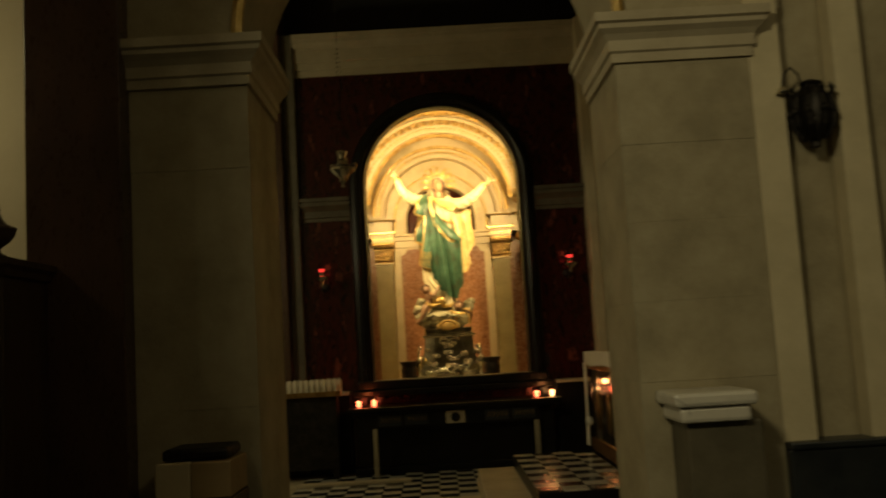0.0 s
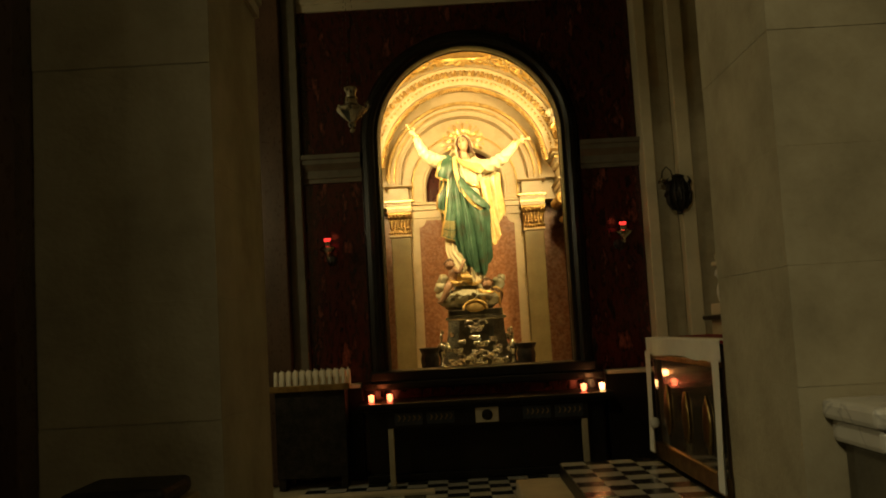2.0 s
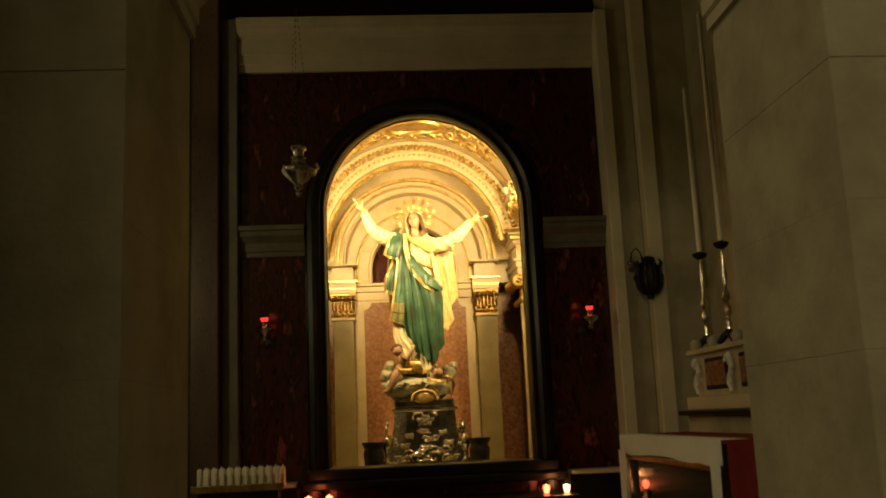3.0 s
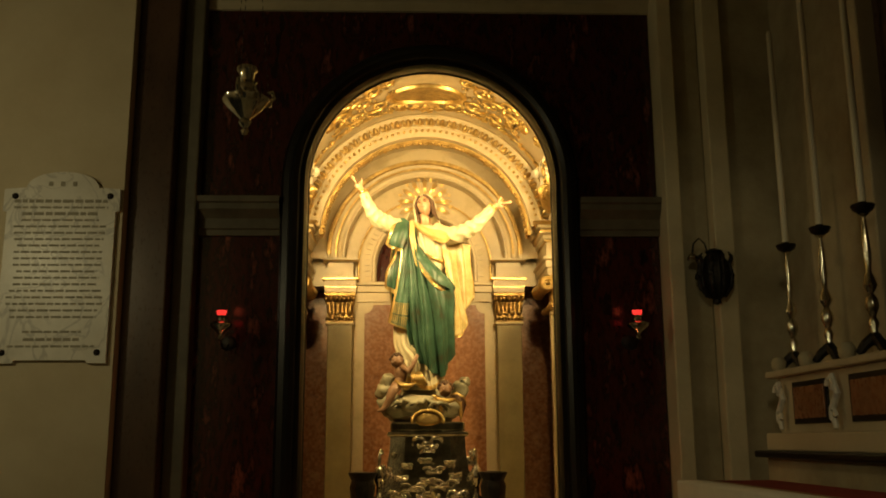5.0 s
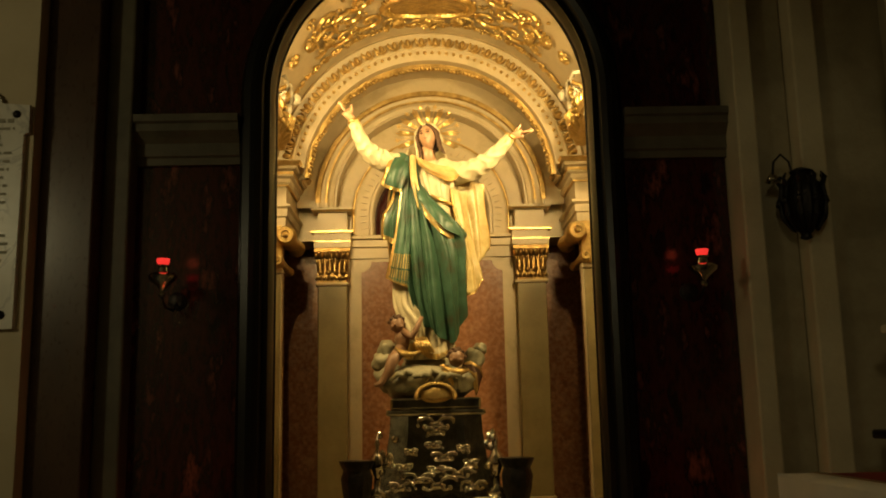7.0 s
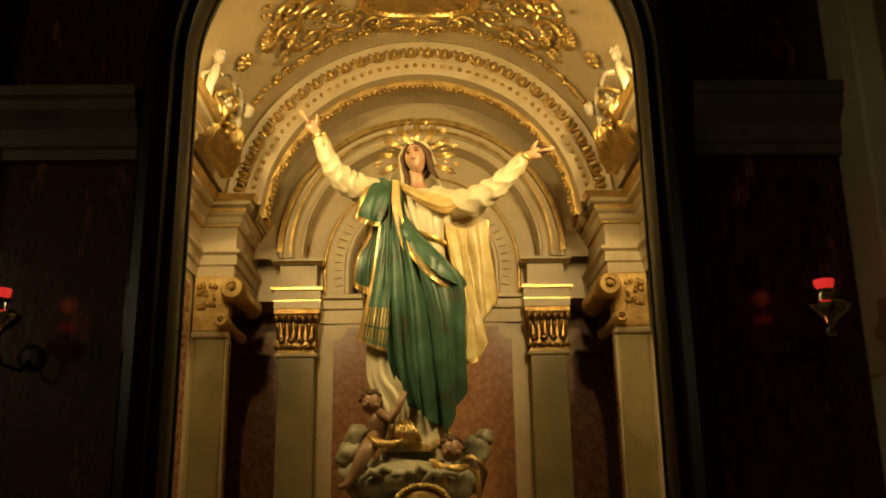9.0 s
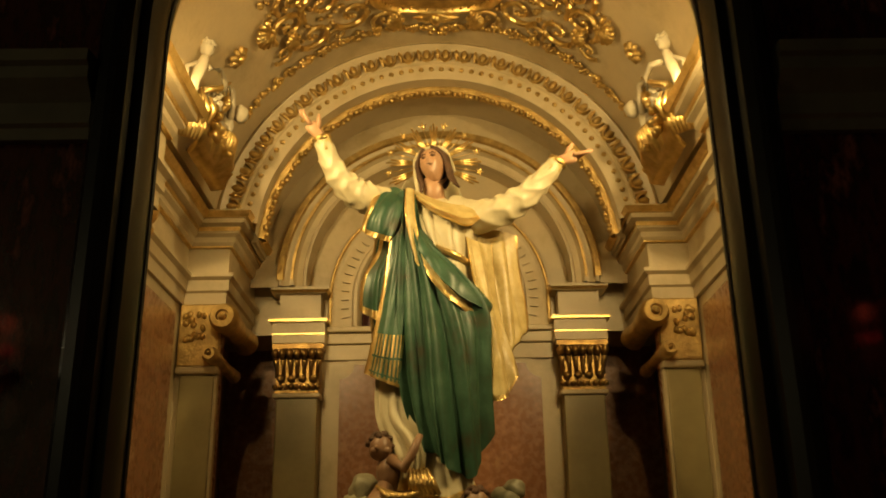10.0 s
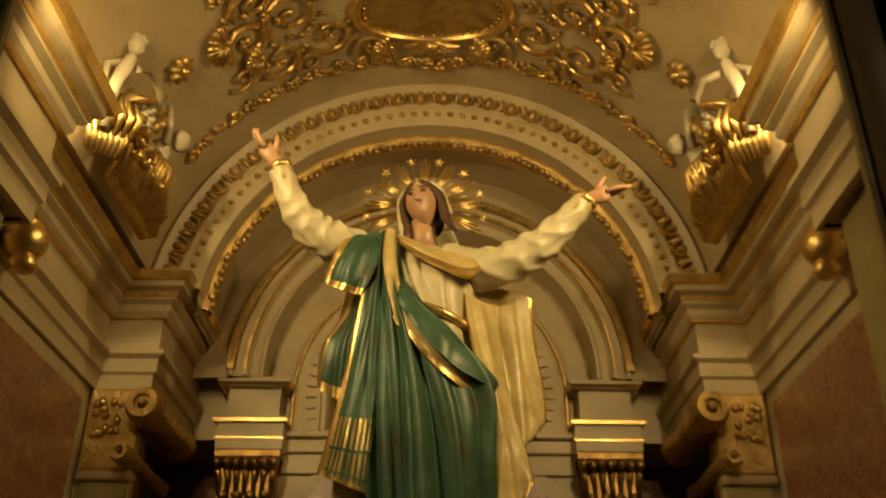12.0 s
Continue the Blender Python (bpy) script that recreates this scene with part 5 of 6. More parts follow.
for i in range(21):
    q = math.pi * i / 20
    blob(b, (CX + 0.13 * math.cos(q), 12.05, 1.78 + 0.09 * math.sin(q)), (0.018, 0.02, 0.018), i, 0.4, 1)
blob(b, (CX, 12.06, 1.80), (0.12, 0.02, 0.06), 1, 0.3, 2)
tagged(part("crest", b, OLDGOLD, t, "gilt crest"), kind="stuff")
for s in S:
    b = bmesh.new()
    lathe(b, [(0.07, 0), (0.075, 0.02), (0.03, 0.05), (0.025, 0.12), (0.05, 0.17), (0.06, 0.22), (0.03, 0.27), (0.012, 0.30), (0.02, 0.34), (0.003, 0.40)], (CX + s * 0.40, 12.1, 1.14), 16)
    lathe(b, [(0.09, NB), (0.085, 1.0), (0.07, 1.14)], (CX + s * 0.40, 12.1, 0), 16)
    for i in range(12):
        blob(b, (CX + s * (0.33 + rnd.uniform(-.06, .06)), 12.1 + rnd.uniform(-.04, .04), 1.28 + 0.26 * rnd.random()), (0.025, 0.02, 0.03), i, 0.6, 1)
    part("corner_ornament", b, SILVER, t, "cast silver corner ornament", smooth=True)
    b = bmesh.new()
    lathe(b, [(0.10, 0), (0.10, 0.05), (0.05, 0.09), (0.06, 0.22), (0.09, 0.33), (0.10, 0.42), (0.085, 0.47), (0.11, 0.52), (0.11, 0.535), (0.05, 0.54)], (CX + s * 0.53, 12.0, NB), 18, lobes=6, depth=0.05)
    tagged(part("vase", b, IRON, smooth="auto"), "small dark metal vase beside the pedestal", "vase", "vases by the pedestal")
    b = boxes((CX + s * 0.30 - 0.06, CX + s * 0.30 + 0.06, 11.86, 11.94, NB, NB + 0.29), bevel=0.006)
    tagged(part("card_block", b, PALE), "small cream block before the pedestal", "block", "cream blocks by the pedestal")

# ---- altar under the niche ----
t = thing("altar", (CX, 10.4, FL), "dark marble altar table with an inlaid front band", "altar")
part("mensa", boxes((-1.02, 1.29, 10.12, 10.75, 0.885, 0.93), (-1.0, 1.27, 10.14, 10.75, 0.86, 0.885), bevel=0.01), BLACKM, t)
part("apron", boxes((-0.78, 1.05, 10.20, 10.30, 0.70, 0.86)), BLACKM, t)
for i in range(6):
    if i in (2, 3):
        continue
    x = -0.70 + i * 0.29
    part("inlay_panel", boxes((x, x + 0.25, 10.193, 10.21, 0.725, 0.835), bevel=0.004), PLINTH, t, "dark green inlaid panel")
    b = bmesh.new()
    for k in range(5):
        tube(b, [(x + 0.03 + 0.045 * k, 10.192, 0.76), (x + 0.05 + 0.045 * k, 10.19, 0.79), (x + 0.035 + 0.045 * k, 10.192, 0.815)], [0.003, 0.006, 0.003], 6)
    part("inlay_scroll", b, BRASS, t)
part("emblem", boxes((0.03, 0.24, 10.185, 10.21, 0.715, 0.85), bevel=0.006), PALE, t, "pale square stone emblem")
b = bmesh.new()
lathe(b, [(0.05, 0), (0.05, 0.008), (0.035, 0.010), (0.03, 0.004)], (CX, 10.186, 0.782), 24, m=Matrix.Rotation(radians(90), 4, "X"))
part("emblem_disc", b, BLACKM, t)
for x in (-0.74, 1.01):
    part("leg", boxes((x - 0.025, x + 0.025, 10.18, 10.26, FL, 0.70), bevel=0.006), STONE, t, "slim grey stone leg")
part("back_panel", boxes((-0.95, 1.22, 10.42, 10.75, FL, 0.86)), BLACKM, t)
part("footboard", boxes((-0.98, 1.25, 10.34, 10.75, FL, FL + 0.07), bevel=0.01), BLACKM, t)

for x0, x1 in ((-1.515, -1.03), (1.30, 1.79)):
    tt = thing("wall_dado", ((x0 + x1) / 2, 10.7, FL), "black marble dado with a pale top moulding", "dado", kind="structure")
    part("slab", boxes((x0, x1, 10.62, 10.752, FL, 1.06)), BLACKM, tt)
    part("top_moulding", boxes((x0, x1, 10.59, 10.752, 1.06, 1.10), bevel=0.008), PALE, tt, "pale stone moulding")

def votive(x, y, z, glass):
    v = thing("votive_candle", (x, y, z), "lit votive candle in a " + ("red" if glass == REDGLASS2 else "clear amber") + " glass on the altar", "candle", "votive candles")
    b = bmesh.new()
    lathe(b, [(0.014, 0), (0.02, 0.004), (0.026, 0.03), (0.028, 0.062), (0.025, 0.062), (0.023, 0.03), (0.015, 0.015)], (x, y, z), 18)
    part("glass", b, glass, v, smooth=True)
    b = bmesh.new()
    lathe(b, [(0.002, 0.035), (0.007, 0.042), (0.008, 0.05), (0.004, 0.062), (0.001, 0.075)], (x, y, z), 10)
    part("flame", b, FLAME, v, "small candle flame", smooth=True)
AMBER = glow("amber_votive_glass", (1.0, 0.45, 0.15), 2.8)
for x, g in ((-0.92, REDGLASS2), (-0.75, REDGLASS2), (1.05, REDGLASS2), (1.22, AMBER)):
    votive(x, 10.40, 0.932, g)

# rack of white candles
t = thing("candle_rack", (-1.5, 10.3, FL), "dark metal votive rack with a row of white candles", "candle rack")
part("tray", boxes((-1.81, -1.10, 10.16, 10.44, 1.08, 1.105), (-1.82, -1.09, 10.14, 10.16, 1.08, 1.135), bevel=0.004), BRASS, t, "brass tray")
part("cabinet", boxes((-1.78, -1.14, 10.2, 10.44, FL + 0.1, 1.08), bevel=0.008), IRON, t)
for x in (-1.74, -1.18):
    part("foot", boxes((x - 0.03, x + 0.03, 10.22, 10.42, FL, FL + 0.1)), IRON, t)
for i in range(11):
    b = bmesh.new()
    x = -1.765 + 0.062 * i
    lathe(b, [(0.019, 1.105), (0.020, 1.13), (0.019, 1.255), (0.016, 1.262), (0.004, 1.264), (0.002, 1.272)], (x, 10.22, 0), 14)
    part("candle", b, WAX, t, "white candle", smooth="auto")
    b = bmesh.new()
    lathe(b, [(0.022, 1.105), (0.023, 1.13), (0.021, 1.24), (0.017, 1.252), (0.006, 1.258), (0.003, 1.275)], (x + 0.03, 10.32, 0), 14)
    part("candle", b, WAX, t, "white candle", smooth="auto")

# red sanctuary lamps on the marble wall
for x in (-1.27, 1.53):
    t = thing("wall_lamp", (x, 10.45, 2.45), "silver wall lamp with a glowing red glass", "lamp", "red lamps beside the niche")
    b = bmesh.new()
    lathe(b, [(0.012, -0.14), (0.02, -0.13), (0.01, -0.11), (0.03, -0.085), (0.068, -0.055), (0.075, -0.035), (0.06, -0.022), (0.028, -0.012), (0.024, 0.01), (0.032, 0.014), (0.034, 0.022), (0.02, 0.024)], (x, 10.45, 2.43), 22)
    part("bowl", b, SILVER, t, "silver bowl", smooth="auto")
    b = bmesh.new()
    lathe(b, [(0.024, 0.024), (0.031, 0.034), (0.034, 0.056), (0.031, 0.056), (0.026, 0.03)], (x, 10.45, 2.43), 18)
    part("glass", b, REDGLASS, t, "glowing red glass", smooth=True)
    b = bmesh.new()
    tube(b, [(x, 10.75, 2.30), (x, 10.66, 2.24), (x, 10.52, 2.24), (x, 10.455, 2.28), (x, 10.45, 2.31)], [0.006, 0.007, 0.006, 0.006, 0.008], 8)
    part("bracket", b, IRON, t)
    b = bmesh.new()
    lathe(b, [(0.05, 0), (0.05, 0.012), (0.03, 0.02), (0.01, 0.022)], (x, 10.75, 2.30), 16, m=Matrix.Rotation(radians(90), 4, "X"))
    part("wall_plate", b, IRON, t)
    point_lamp("red_lamp_light", (x, 10.45, 2.56), 0.03, (1.0, 0.10, 0.04), 0.03)
for x, c in ((-0.835, (1.0, 0.2, 0.05)), (1.135, (1.0, 0.35, 0.1))):
    point_lamp("votive_light", (x, 10.36, 1.06), 0.35, c, 0.03)

# hanging silver lamp
t = thing("hanging_lamp", (-0.79, 8.45, 3.0), "ornate silver sanctuary lamp hanging on chains", "lamp")
L0 = Vector((-0.79, 8.45, 3.20))
b = bmesh.new()
lathe(b, [(0.004, -0.155), (0.014, -0.145), (0.018, -0.13), (0.010, -0.118), (0.022, -0.105), (0.030, -0.09), (0.024, -0.075), (0.05, -0.05), (0.085, -0.015), (0.105, 0.012), (0.108, 0.028), (0.09, 0.04), (0.062, 0.055), (0.045, 0.08), (0.040, 0.10), (0.05, 0.108), (0.035, 0.115)], L0, 28, lobes=8, depth=0.05)
part("bowl", b, SILVER, t, "chased silver bowl", smooth="auto")
b = bmesh.new()
lathe(b, [(0.034, 0.115), (0.036, 0.15), (0.05, 0.17), (0.048, 0.185), (0.03, 0.19), (0.028, 0.16)], L0, 18)
part("cup", b, SILVER, t, smooth="auto")
for i in range(3):
    a = 2 * math.pi * i / 3 + 0.4
    p = L0 + Vector((0.105 * math.cos(a), 0.105 * math.sin(a), 0.02))
    b = bmesh.new()
    tube(b, [p, p + Vector((0.03 * math.cos(a), 0.03 * math.sin(a), 0.03)), p + Vector((0.02 * math.cos(a), 0.02 * math.sin(a), 0.06)), p + Vector((0, 0, 0.05))], [0.012, 0.010, 0.010, 0.006], 8)
    blob(b, p, (0.02, 0.02, 0.024), i, 0.3, 2)
    part("handle", b, SILVER, t)
    b = bmesh.new()
    q = L0 + Vector((0, 0, 1.2))
    for k in range(26):
        f = k / 26
        c = p.lerp(q, f) + Vector((0, 0, 0.05 * (1 - f)))
        blob(b, c, (0.0028, 0.0028, 0.014), 1, 0, 1)
    part("chain", b, IRON, t)
b = bmesh.new()
tube(b, [L0 + Vector((0, 0, 1.2)), L0 + Vector((0, 0, 4.98))], [0.003, 0.003], 6)
part("rod", b, IRON, t)

# memorial plaque
t = thing("plaque", (-2.34, 10.39, 2.1), "cream marble memorial plaque with engraved lines", "plaque")
x0, x1, z0, z1 = -2.71, -1.99, 2.13, 3.30
pts = [(x0, z0), (x0 + 0.12, z0), (x0 + 0.13, z0 + 0.02), (x1 - 0.13, z0 + 0.02), (x1 - 0.12, z0), (x1, z0), (x1, z0 + 0.05), (x1, z1 - 0.16), (x1 + 0.025, z1 - 0.15), (x1 + 0.025, z1), (x1 - 0.12, z1 + 0.01)]
pts += [((x0 + x1) / 2 + 0.24 * math.cos(radians(a)), z1 + 0.01 + 0.11 * math.sin(radians(a))) for a in range(10, 171, 16)]
pts += [(x0 + 0.12, z1 + 0.01), (x0 - 0.025, z1), (x0 - 0.025, z1 - 0.15), (x0, z1 - 0.16)]
b = bmesh.new()
f = b.faces.new([b.verts.new((x, 10.365, z)) for x, z in pts])
g = bmesh.ops.extrude_face_region(b, geom=[f])
bmesh.ops.translate(b, vec=(0, 0.033, 0), verts=[v for v in g["geom"] if isinstance(v, bmesh.types.BMVert)])
part("slab", b, WHITEM, t)
rnd = random.Random(2)
mid = (x0 + x1) / 2
lines = [(3.335, 0.18, 0.020, 3)] + [(3.215 - 0.0435 * i, 0.5 + 0.13 * rnd.random(), (0.022 if i in (0, 2) else 0.014), 0) for i in range(19)] + [(2.335, 0.38, 0.014, 0), (2.285, 0.36, 0.02, 0), (2.24, 0.56, 0.014, 0)]
for z, w, h, n in lines:
    b = bmesh.new()
    if n:
        for k in range(n):
            box(b, mid - 0.08 + 0.08 * k - 0.014, mid - 0.08 + 0.08 * k + 0.014, 10.3625, 10.3655, z - 0.016, z + 0.016)
    else:
        x = mid - w / 2
        while x < mid + w / 2:
            d = rnd.uniform(0.03, 0.075)
            box(b, x, min(x + d, mid + w / 2), 10.3625, 10.3655, z - h / 2, z + h / 2)
            x += d + 0.012
    tagged(part("engraved_line", b, INK, t), kind="stuff")
for x, z in ((x0 + 0.05, z1 - 0.05), (x1 - 0.04, z1 - 0.05), (x0 + 0.05, z0 + 0.07), (x1 - 0.06, z0 + 0.07)):
    b = bmesh.new()
    lathe(b, [(0.022, 0), (0.020, 0.008), (0.010, 0.016), (0.002, 0.018)], (x, 10.365, z), 14, m=Matrix.Rotation(radians(90), 4, "X"))
    part("stud", b, IRON, t, "dark metal stud", smooth=True)

# wall lanterns
def sconce(x, y, z, k=1.0):
    t = thing("wall_lantern", (x, y, z), "black wrought iron wall lantern with a clear glass arm", "wall lantern", "wall lanterns")
    rnd = random.Random(6)
    b = bmesh.new()
    lathe(b, [(0.01, -0.20), (0.03, -0.19), (0.025, -0.165), (0.06, -0.13), (0.088, -0.06), (0.095, 0.02), (0.085, 0.09), (0.06, 0.13), (0.045, 0.15), (0.06, 0.165), (0.02, 0.185)], (x, y - 0.11, z), 16, lobes=8, depth=0.1)
    part("body", b, IRON, t, smooth="auto")
    for i in range(9):
        a = 2 * math.pi * i / 9
        b = bmesh.new()
        p = [(x + r * math.cos(a), y - 0.11 + r * math.sin(a), z + q) for r, q in ((0.06, -0.15), (0.105, -0.08), (0.115, 0.0), (0.10, 0.08), (0.12, 0.12), (0.10, 0.15))]
        tube(b, p, [0.008, 0.014, 0.012, 0.014, 0.012, 0.004], 7)
        blob(b, p[2], (0.02, 0.02, 0.03), i, 0.6, 1)
        part("leaf_strap", b, IRON, t)
    b = bmesh.new()
    tube(b, [(x - 0.04, y - 0.10, z + 0.14), (x - 0.06, y - 0.11, z + 0.22), (x - 0.10, y - 0.11, z + 0.26), (x - 0.14, y - 0.11, z + 0.22), (x - 0.15, y - 0.11, z + 0.15)], [0.007, 0.006, 0.006, 0.006, 0.008], 8)
    part("arm", b, IRON, t)
    b = bmesh.new()
    lathe(b, [(0.008, 0.02), (0.03, 0.0), (0.042, -0.03), (0.038, -0.03), (0.026, -0.005)], (x - 0.15, y - 0.11, z + 0.14), 16)
    part("shade", b, SILVER, t, "small clear glass shade", smooth=True)
    b = bmesh.new()
    box(b, x - 0.04, x + 0.04, y - 0.03, y + 0.0, z - 0.1, z + 0.1, 0.008)
    part("back_plate", b, IRON, t)
sconce(2.07, 10.52, 2.72)
sconce(2.12, 5.10, 2.70)

# ---- side altar ----
tagged(part("altar_step", boxes((0.31, 2.62, 6.9, 9.40, FL - 0.01, 0.32), bevel=0.012), PALE), "pale stone lower step of the side altar", "step", kind="structure")
t = thing("altar_platform", (1.6, 8.2, 0.32), "polished tiled platform of the side altar", "platform", kind="structure")
part("kerb", boxes((0.665, 2.62, 7.0, 9.36, 0.322, 0.43), bevel=0.008), BLACKM, t)
for i in range(4):
    for j in range(12):
        part("tile", boxes((0.672 + 0.19 * i, 0.672 + 0.19 * i + 0.187, 7.01 + 0.195 * j, 7.01 + 0.195 * j + 0.192, 0.43, 0.44)), WHITET if (i + j) % 2 else BLACKT, t)

t = thing("side_altar", (1.9, 8.35, 0.44), "side altar with inlaid marble shelf behind a draped table", "altar")
part("base", boxes((2.12, 2.62, 6.9, 9.84, 0.44, 1.52), bevel=0.01), STONE, t)
part("ledge", boxes((2.05, 2.62, 6.85, 9.86, 1.52, 1.56), bevel=0.01), BLACKM, t, "black marble ledge")
part("lower_band", boxes((2.13, 2.62, 6.9, 9.86, 1.56, 1.66), bevel=0.01), PLASTER, t)
part("gradine", boxes((2.24, 2.62, 6.9, 9.90, 1.66, 1.99), bevel=0.006), PALE, t, "pale marble shelf front")
part("shelf", boxes((2.19, 2.62, 6.85, 9.97, 1.99, 2.03), bevel=0.01), PALE, t, "moulded shelf top")
for i in range(4):
    y = 9.66 - 0.72 * i
    part("inlay_panel", boxes((2.228, 2.25, y - 0.46, y, 1.71, 1.95), bevel=0.004), BLACKM, t, "black marble inlay frame")
    part("inlay_panel", boxes((2.22, 2.25, y - 0.43, y - 0.03, 1.74, 1.92), bevel=0.004), PINKM, t, "reddish marble inlay")
    b = bmesh.new()
    for sgn in (-1, 1):
        pts = []
        for k in range(15):
            q = 0.35 * k
            r = 0.05 * (1 - 0.05 * k)
            pts.append((2.19, y + 0.13 + r * math.cos(q) * sgn * 0.8, (1.90 if sgn > 0 else 1.74) + r * math.sin(q)))
        tube(b, pts, [0.014 - 0.0005 * k for k in range(15)], 8)
    tube(b, [(2.20, y + 0.13, 1.96), (2.21, y + 0.10, 1.86), (2.20, y + 0.15, 1.78), (2.20, y + 0.12, 1.68)], [0.016, 0.02, 0.02, 0.014], 8)
    part("bracket", b, WHITEM, t, "white marble scroll bracket")
part("backdrop_slab", boxes((2.56, 2.62, 7.0, 9.2, 2.03, 5.6), bevel=0.01), BROWNM, t, "dark marble back of the side altar")
part("reredos_column", boxes((2.46, 2.58, 8.95, 9.12, 2.03, 5.4), bevel=0.01), PALE, t, "pale stone column strip")

def candlestick(x, y, z, tall):
    t = thing("candlestick", (x, y, z), "tall silvered candlestick with a long white candle", "candlestick", "candlesticks of the side altar")
    b = bmesh.new()
    for k in range(3):
        a = 2 * math.pi * k / 3 + 0.5
        tube(b, [(x, y, z + 0.10), (x + 0.05 * math.cos(a), y + 0.05 * math.sin(a), z + 0.06), (x + 0.085 * math.cos(a), y + 0.085 * math.sin(a), z + 0.015)], [0.03, 0.028, 0.02], 8)
    part("foot", b, IRON, t, "dark three-legged foot")
    b = bmesh.new()
    lathe(b, [(0.03, 0.09), (0.016, 0.13), (0.026, 0.17), (0.014, 0.20), (0.034, 0.25), (0.030, 0.29), (0.013, 0.32), (0.036, 0.36), (0.026, 0.40), (0.012, 0.43), (0.022, 0.52), (0.014, 0.66), (0.010, 0.72), (0.03, 0.735)], (x, y, z), 16)
    part("stem", b, SILVER, t, "baluster stem", smooth="auto")
    b = bmesh.new()
    lathe(b, [(0.02, 0.735), (0.05, 0.755), (0.062, 0.78), (0.058, 0.785), (0.03, 0.77), (0.02, 0.80)], (x, y, z), 18)
    part("drip_pan", b, IRON, t, smooth="auto")
    b = bmesh.new()
    lathe(b, [(0.020, 0.77), (0.020, 0.77 + tall * 0.5), (0.018, 0.77 + tall - 0.02), (0.006, 0.77 + tall)], (x, y, z), 14)
    part("candle", b, WAX, t, "long white candle", smooth="auto")
for y, h in ((9.85, 1.45), (9.36, 1.9), (8.84, 2.0), (8.2, 2.0), (7.6, 1.9)):
    candlestick(2.34, y, 2.032, h)
for y in (10.0 - 0.1, 9.5, 9.0):
    b = bmesh.new()
    lathe(b, [(0.035, 0), (0.042, 0.015), (0.045, 0.05), (0.03, 0.075), (0.02, 0.08)], (2.235, y - 0.06, 2.032), 14)
    tagged(part("small_cup", b, STONE, smooth="auto"), "small white marble cup on the side altar shelf", "cup", "cups on the shelf")

# draped table with a glazed front
t = thing("draped_table", (1.75, 8.35, 0.44), "altar table draped in red cloth with a white linen border", "table")
x0, x1, y0, y1, zt = 1.44, 1.97, 7.27, 9.38, 1.40
part("case", boxes((x0 + 0.04, x1, y0 + 0.03, y1 - 0.03, 0.44, zt - 0.02)), WOOD, t)
b = bmesh.new()
box(b, x0 + 0.012, x1, y0 - 0.0, y1, zt - 0.015, zt + 0.008, 0.006)
part("red_cover", b, REDC, t, "dark red cloth cover")
rows = []
for i in range(9):
    v = i / 8
    rows.append([(x0 + 0.03 + (x1 - x0 - 0.03) * k / 40, y0 - 0.008 - 0.012 * v * (1 + math.sin(k * 0.8)), zt + 0.006 - v * 0.90) for k in range(41)])
b = bmesh.new()
grid(b, rows)
part("red_drop", b, REDC, t, "red cloth hanging at the end", smooth=True)
# linen: front band and side falls
rows = []
for i in range(13):
    v = i / 12
    row = []
    for k in range(91):
        u = k / 90
        edge = min(u, 1 - u)
        drop = 0.13 + 0.025 * math.sin(9 * u) * 0.4
        row.append((x0 + 0.012 - 0.010 - 0.008 * v * math.sin(25 * u), y0 + (y1 - y0) * u, zt + 0.010 - drop * v))
    rows.append(row)
rows.insert(0, [(x0 + 0.16, y0 + (y1 - y0) * k / 90, zt + 0.0095) for k in range(91)])
b = bmesh.new()
grid(b, rows)
part("linen_band", b, LINEN, t, "white linen border", smooth=True)
b = bmesh.new()
box(b, x0 + 0.145, x0 + 0.165, y0, y1, zt + 0.009, zt + 0.013)
part("braid", b, BRASS, t, "gold braid edging")
for ya, yb in ((y0, y0 + 0.16), (y1 - 0.20, y1)):
    rows = []
    for i in range(19):
        v = i / 18
        rows.append([(x0 - 0.002 - 0.022 * v * (0.5 + 0.5 * math.sin(k * 1.1 + 2 * v)) - 0.01, ya + (yb - ya) * k / 16 * (1 - 0.12 * v), zt - 0.10 - v * 0.80) for k in range(17)])
    b = bmesh.new()
    grid(b, rows)
    part("linen_fall", b, LINEN, t, "white linen hanging in folds", smooth=True)
for za, zb in ((0.46, 0.58), (1.24, 1.28)):
    part("front_rail", boxes((x0 + 0.005, x0 + 0.05, y0 + 0.1, y1 - 0.1, za, zb), bevel=0.008), BRASS, t, "brass front rail")
GLASSY = material("reflecting_glass", [(0.05, 0.04, 0.025), (0.07, 0.055, 0.035)], 0.14, scale=3, bump=0.02, coat=0.8)
part("front_pane", boxes((x0 + 0.03, x0 + 0.038, y0 + 0.12, y1 - 0.12, 0.58, 1.24)), GLASSY, t, "dark reflecting glass pane")
for k in range(3):
    b = bmesh.new()
    blob(b, (x0 + 0.02, 7.75 + 0.55 * k, 0.86), (0.015, 0.10, 0.19), k, 0.25, 2)
    part("front_ornament", b, BRASS, t, "worn gilt ornament")
b = bmesh.new()
blob(b, (x0 - 0.02, y1 - 0.22, 0.74), (0.04, 0.045, 0.045), 1, 0.1, 2)
part("corner_knob", b, WHITEM, t)

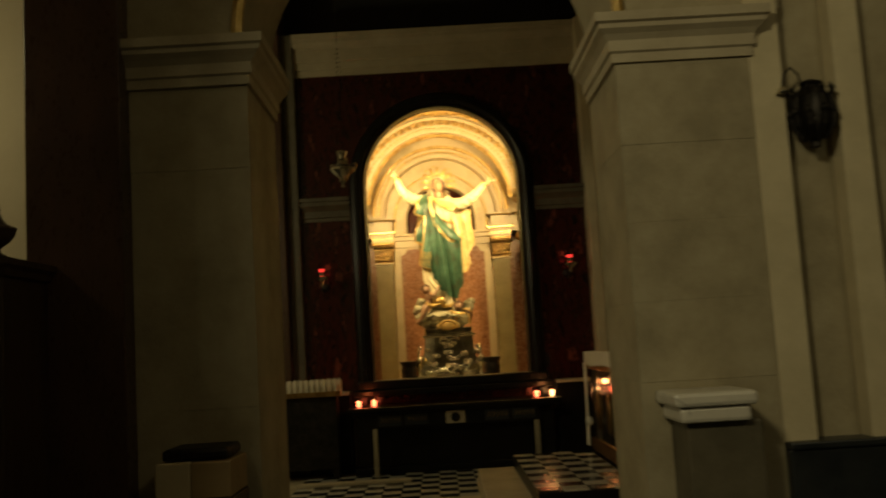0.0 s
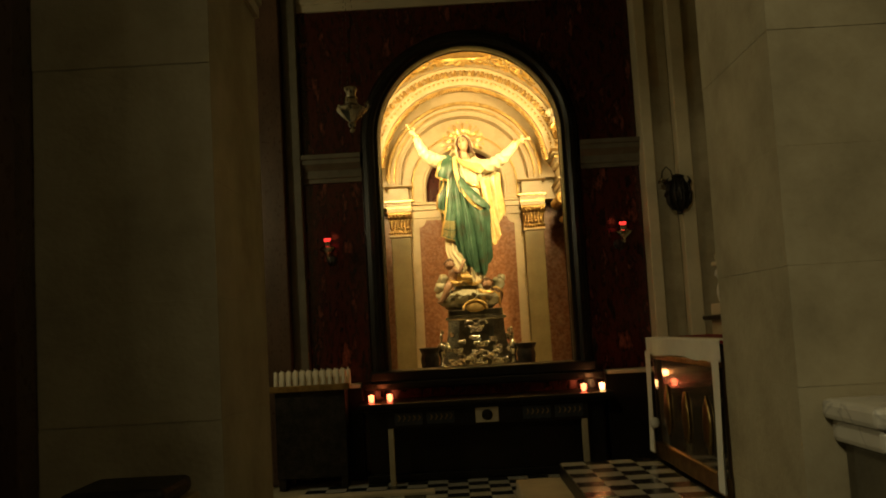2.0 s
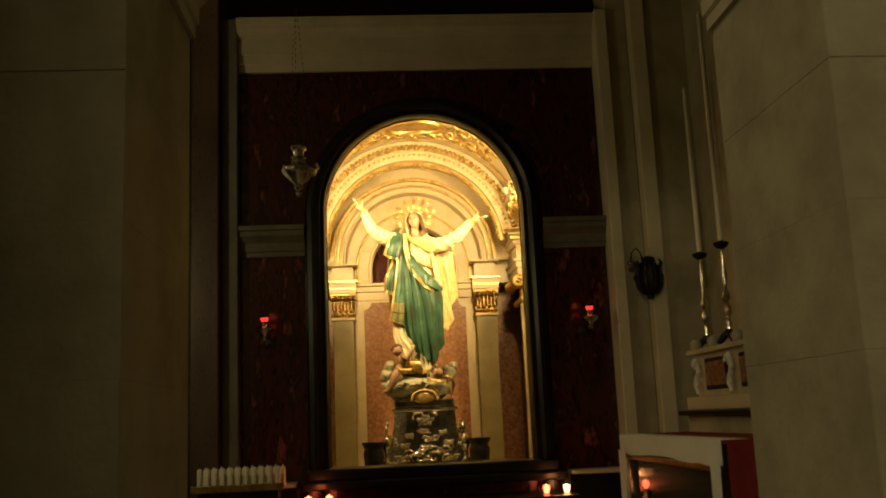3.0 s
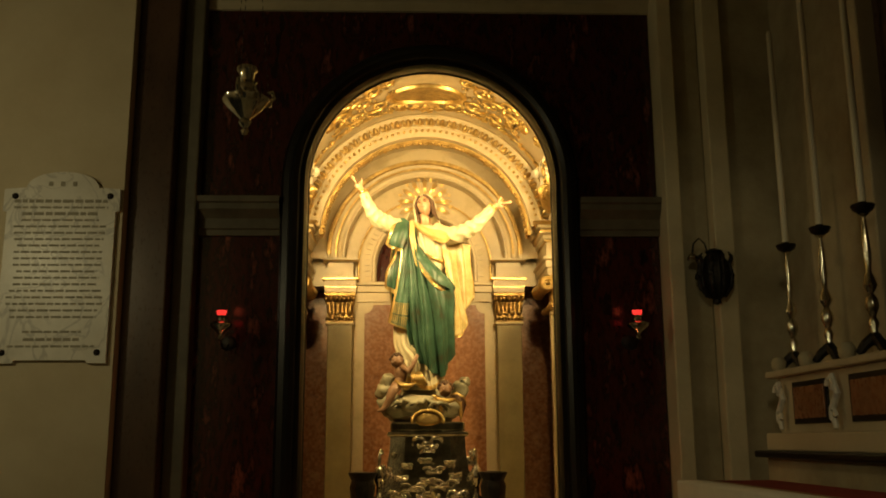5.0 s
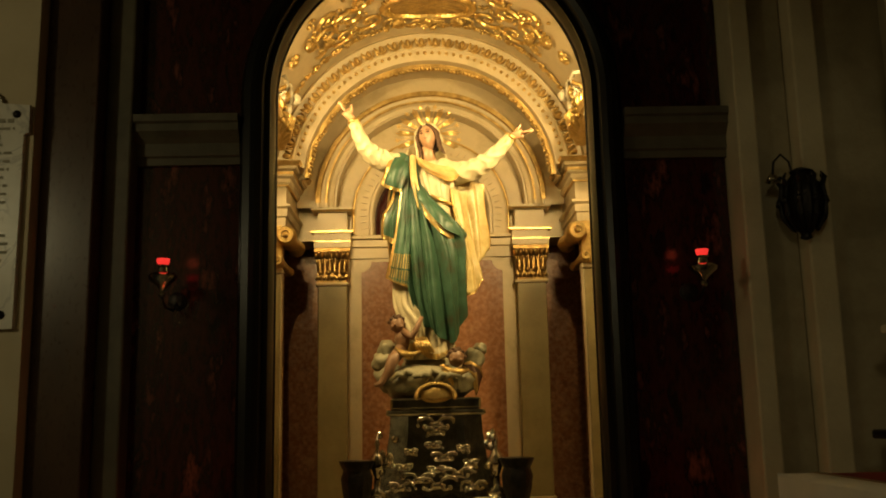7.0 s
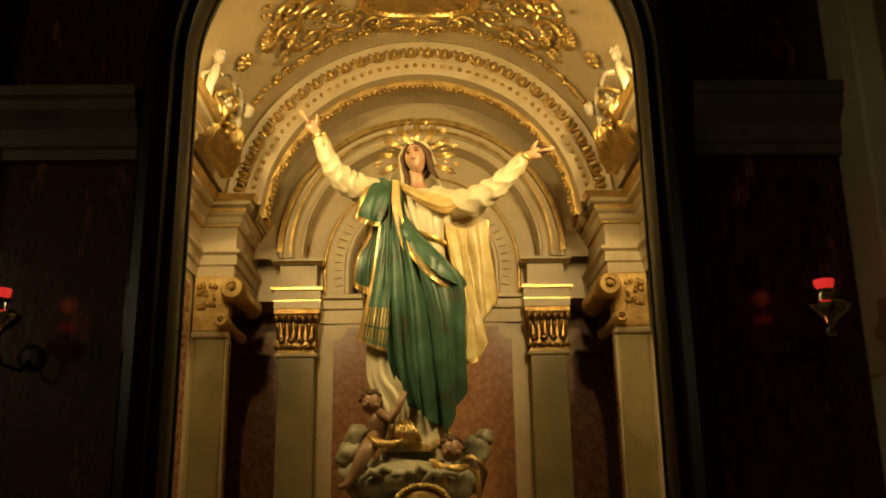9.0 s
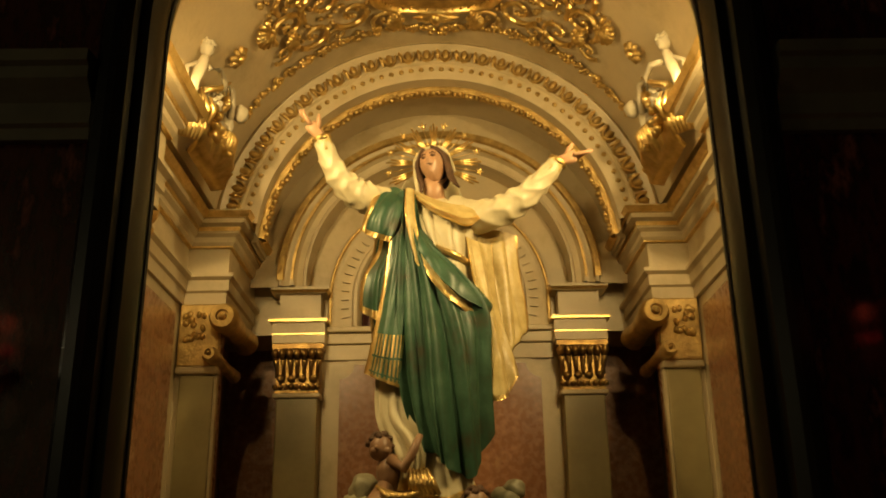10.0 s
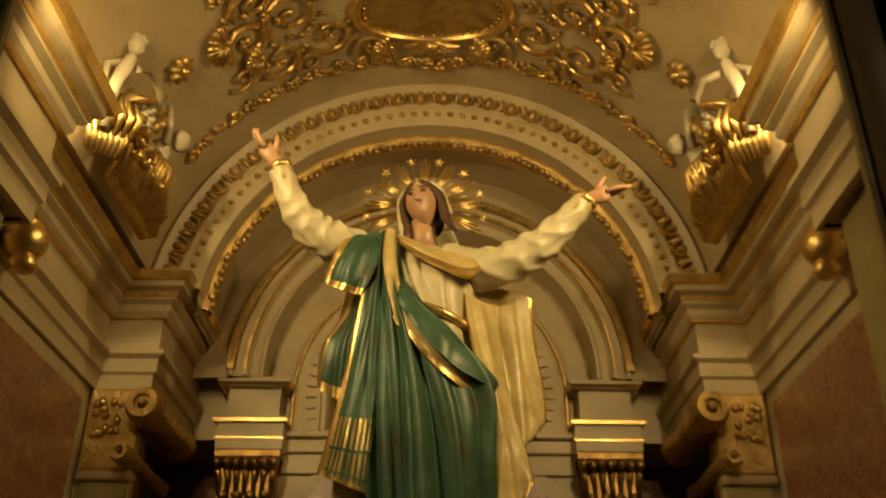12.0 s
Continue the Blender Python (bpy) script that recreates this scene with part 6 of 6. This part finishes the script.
# ---- nave furniture ----
t = thing("holy_water_font", (1.37, 4.75, 0), "veined marble holy water font with a white slab", "font")
part("pedestal", boxes((1.16, 1.62, 4.62, 4.99, 0, 0.10), (1.20, 1.58, 4.66, 4.99, 0.10, 1.10), bevel=0.012), GREYM, t, "dark veined pedestal")
part("slab", boxes((1.13, 1.54, 4.57, 4.995, 1.18, 1.25), (1.16, 1.51, 4.60, 4.995, 1.10, 1.18), bevel=0.02), WHITEM, t, "white marble slab")

t = thing("offering_box", (-1.2, 4.65, 0), "pale wooden box with a black lid on a stand", "box")
part("stand", boxes((-1.36, -1.03, 4.52, 4.86, 0, 0.84), bevel=0.01), WOOD, t)
part("case", boxes((-1.21, -1.02, 4.5, 4.88, 0.90, 1.07), bevel=0.008), PINE, t)
part("case_end", boxes((-1.38, -1.212, 4.5, 4.88, 0.90, 1.07), bevel=0.008), PLASTER, t, "darker wooden half")
part("rail", boxes((-1.385, -1.015, 4.495, 4.885, 0.84, 0.895), bevel=0.006), WOOD, t)
part("lid", boxes((-1.36, -1.04, 4.54, 4.86, 1.072, 1.13), bevel=0.02), IRON, t, "black lid")

t = thing("confessional", (-2.5, 4.5, 0), "dark wooden confessional with an urn finial", "confessional")
part("carcass", boxes((-3.3, -2.02, 4.35, 5.55, 0, 2.02), bevel=0.01), WOOD, t)
part("crown", run(bmesh.new(), [(-3.3, 5.55), (-3.3, 4.35), (-2.02, 4.35), (-2.02, 5.55)], [(0, 2.0), (0.02, 2.0), (0.03, 2.03), (0.05, 2.05), (0.05, 2.08), (-0.3, 2.085)]), WOOD, t, "moulded crown")
part("curtain", boxes((-2.75, -2.08, 4.32, 4.36, 0.9, 1.85), bevel=0.02), REDM, t, "dark red door curtain")
b = bmesh.new()
lathe(b, [(0.05, 0), (0.055, 0.01), (0.025, 0.03), (0.02, 0.05), (0.06, 0.08), (0.085, 0.11), (0.09, 0.135), (0.095, 0.14), (0.09, 0.15), (0.05, 0.165), (0.03, 0.19), (0.018, 0.22), (0.022, 0.235), (0.015, 0.27), (0.003, 0.285)], (-2.08, 4.42, 2.085), 20)
part("urn", b, WOOD, t, "turned urn finial", smooth="auto")

# ---- chapel floor tiles ----
fl = bpy.data.objects["floor_chapel"]
tile_m = {}
for c, mt in ((0, BLACKT), (1, WHITET)):
    me = bpy.data.meshes.new("tile")
    b = boxes((-0.0885, 0.0885, -0.0885, 0.0885, -0.012, 0.0), bevel=0.0)
    b.to_mesh(me)
    b.free()
    me.materials.append(mt)
    tile_m[c] = me
for i in range(17):
    for j in range(10):
        x, y = -1.42 + 0.18 * i, 8.62 + 0.18 * j
        if x > 0.24 and y < 9.45:
            continue
        o = new("tile", tile_m[(i + j) % 2])
        o.parent = fl
        o.location = (x, y, FL + 0.0004 * ((i * 7 + j * 3) % 3))
tagged(part("floor_band", boxes((-1.52, 0.30, 8.2, 8.52, FL - 0.012, FL + 0.002), (-1.52, -0.36, 9.60, 9.76, FL + 0.003, FL + 0.03), bevel=0.004), PALE), "pale stone band in the chapel floor", "floor band", kind="structure")
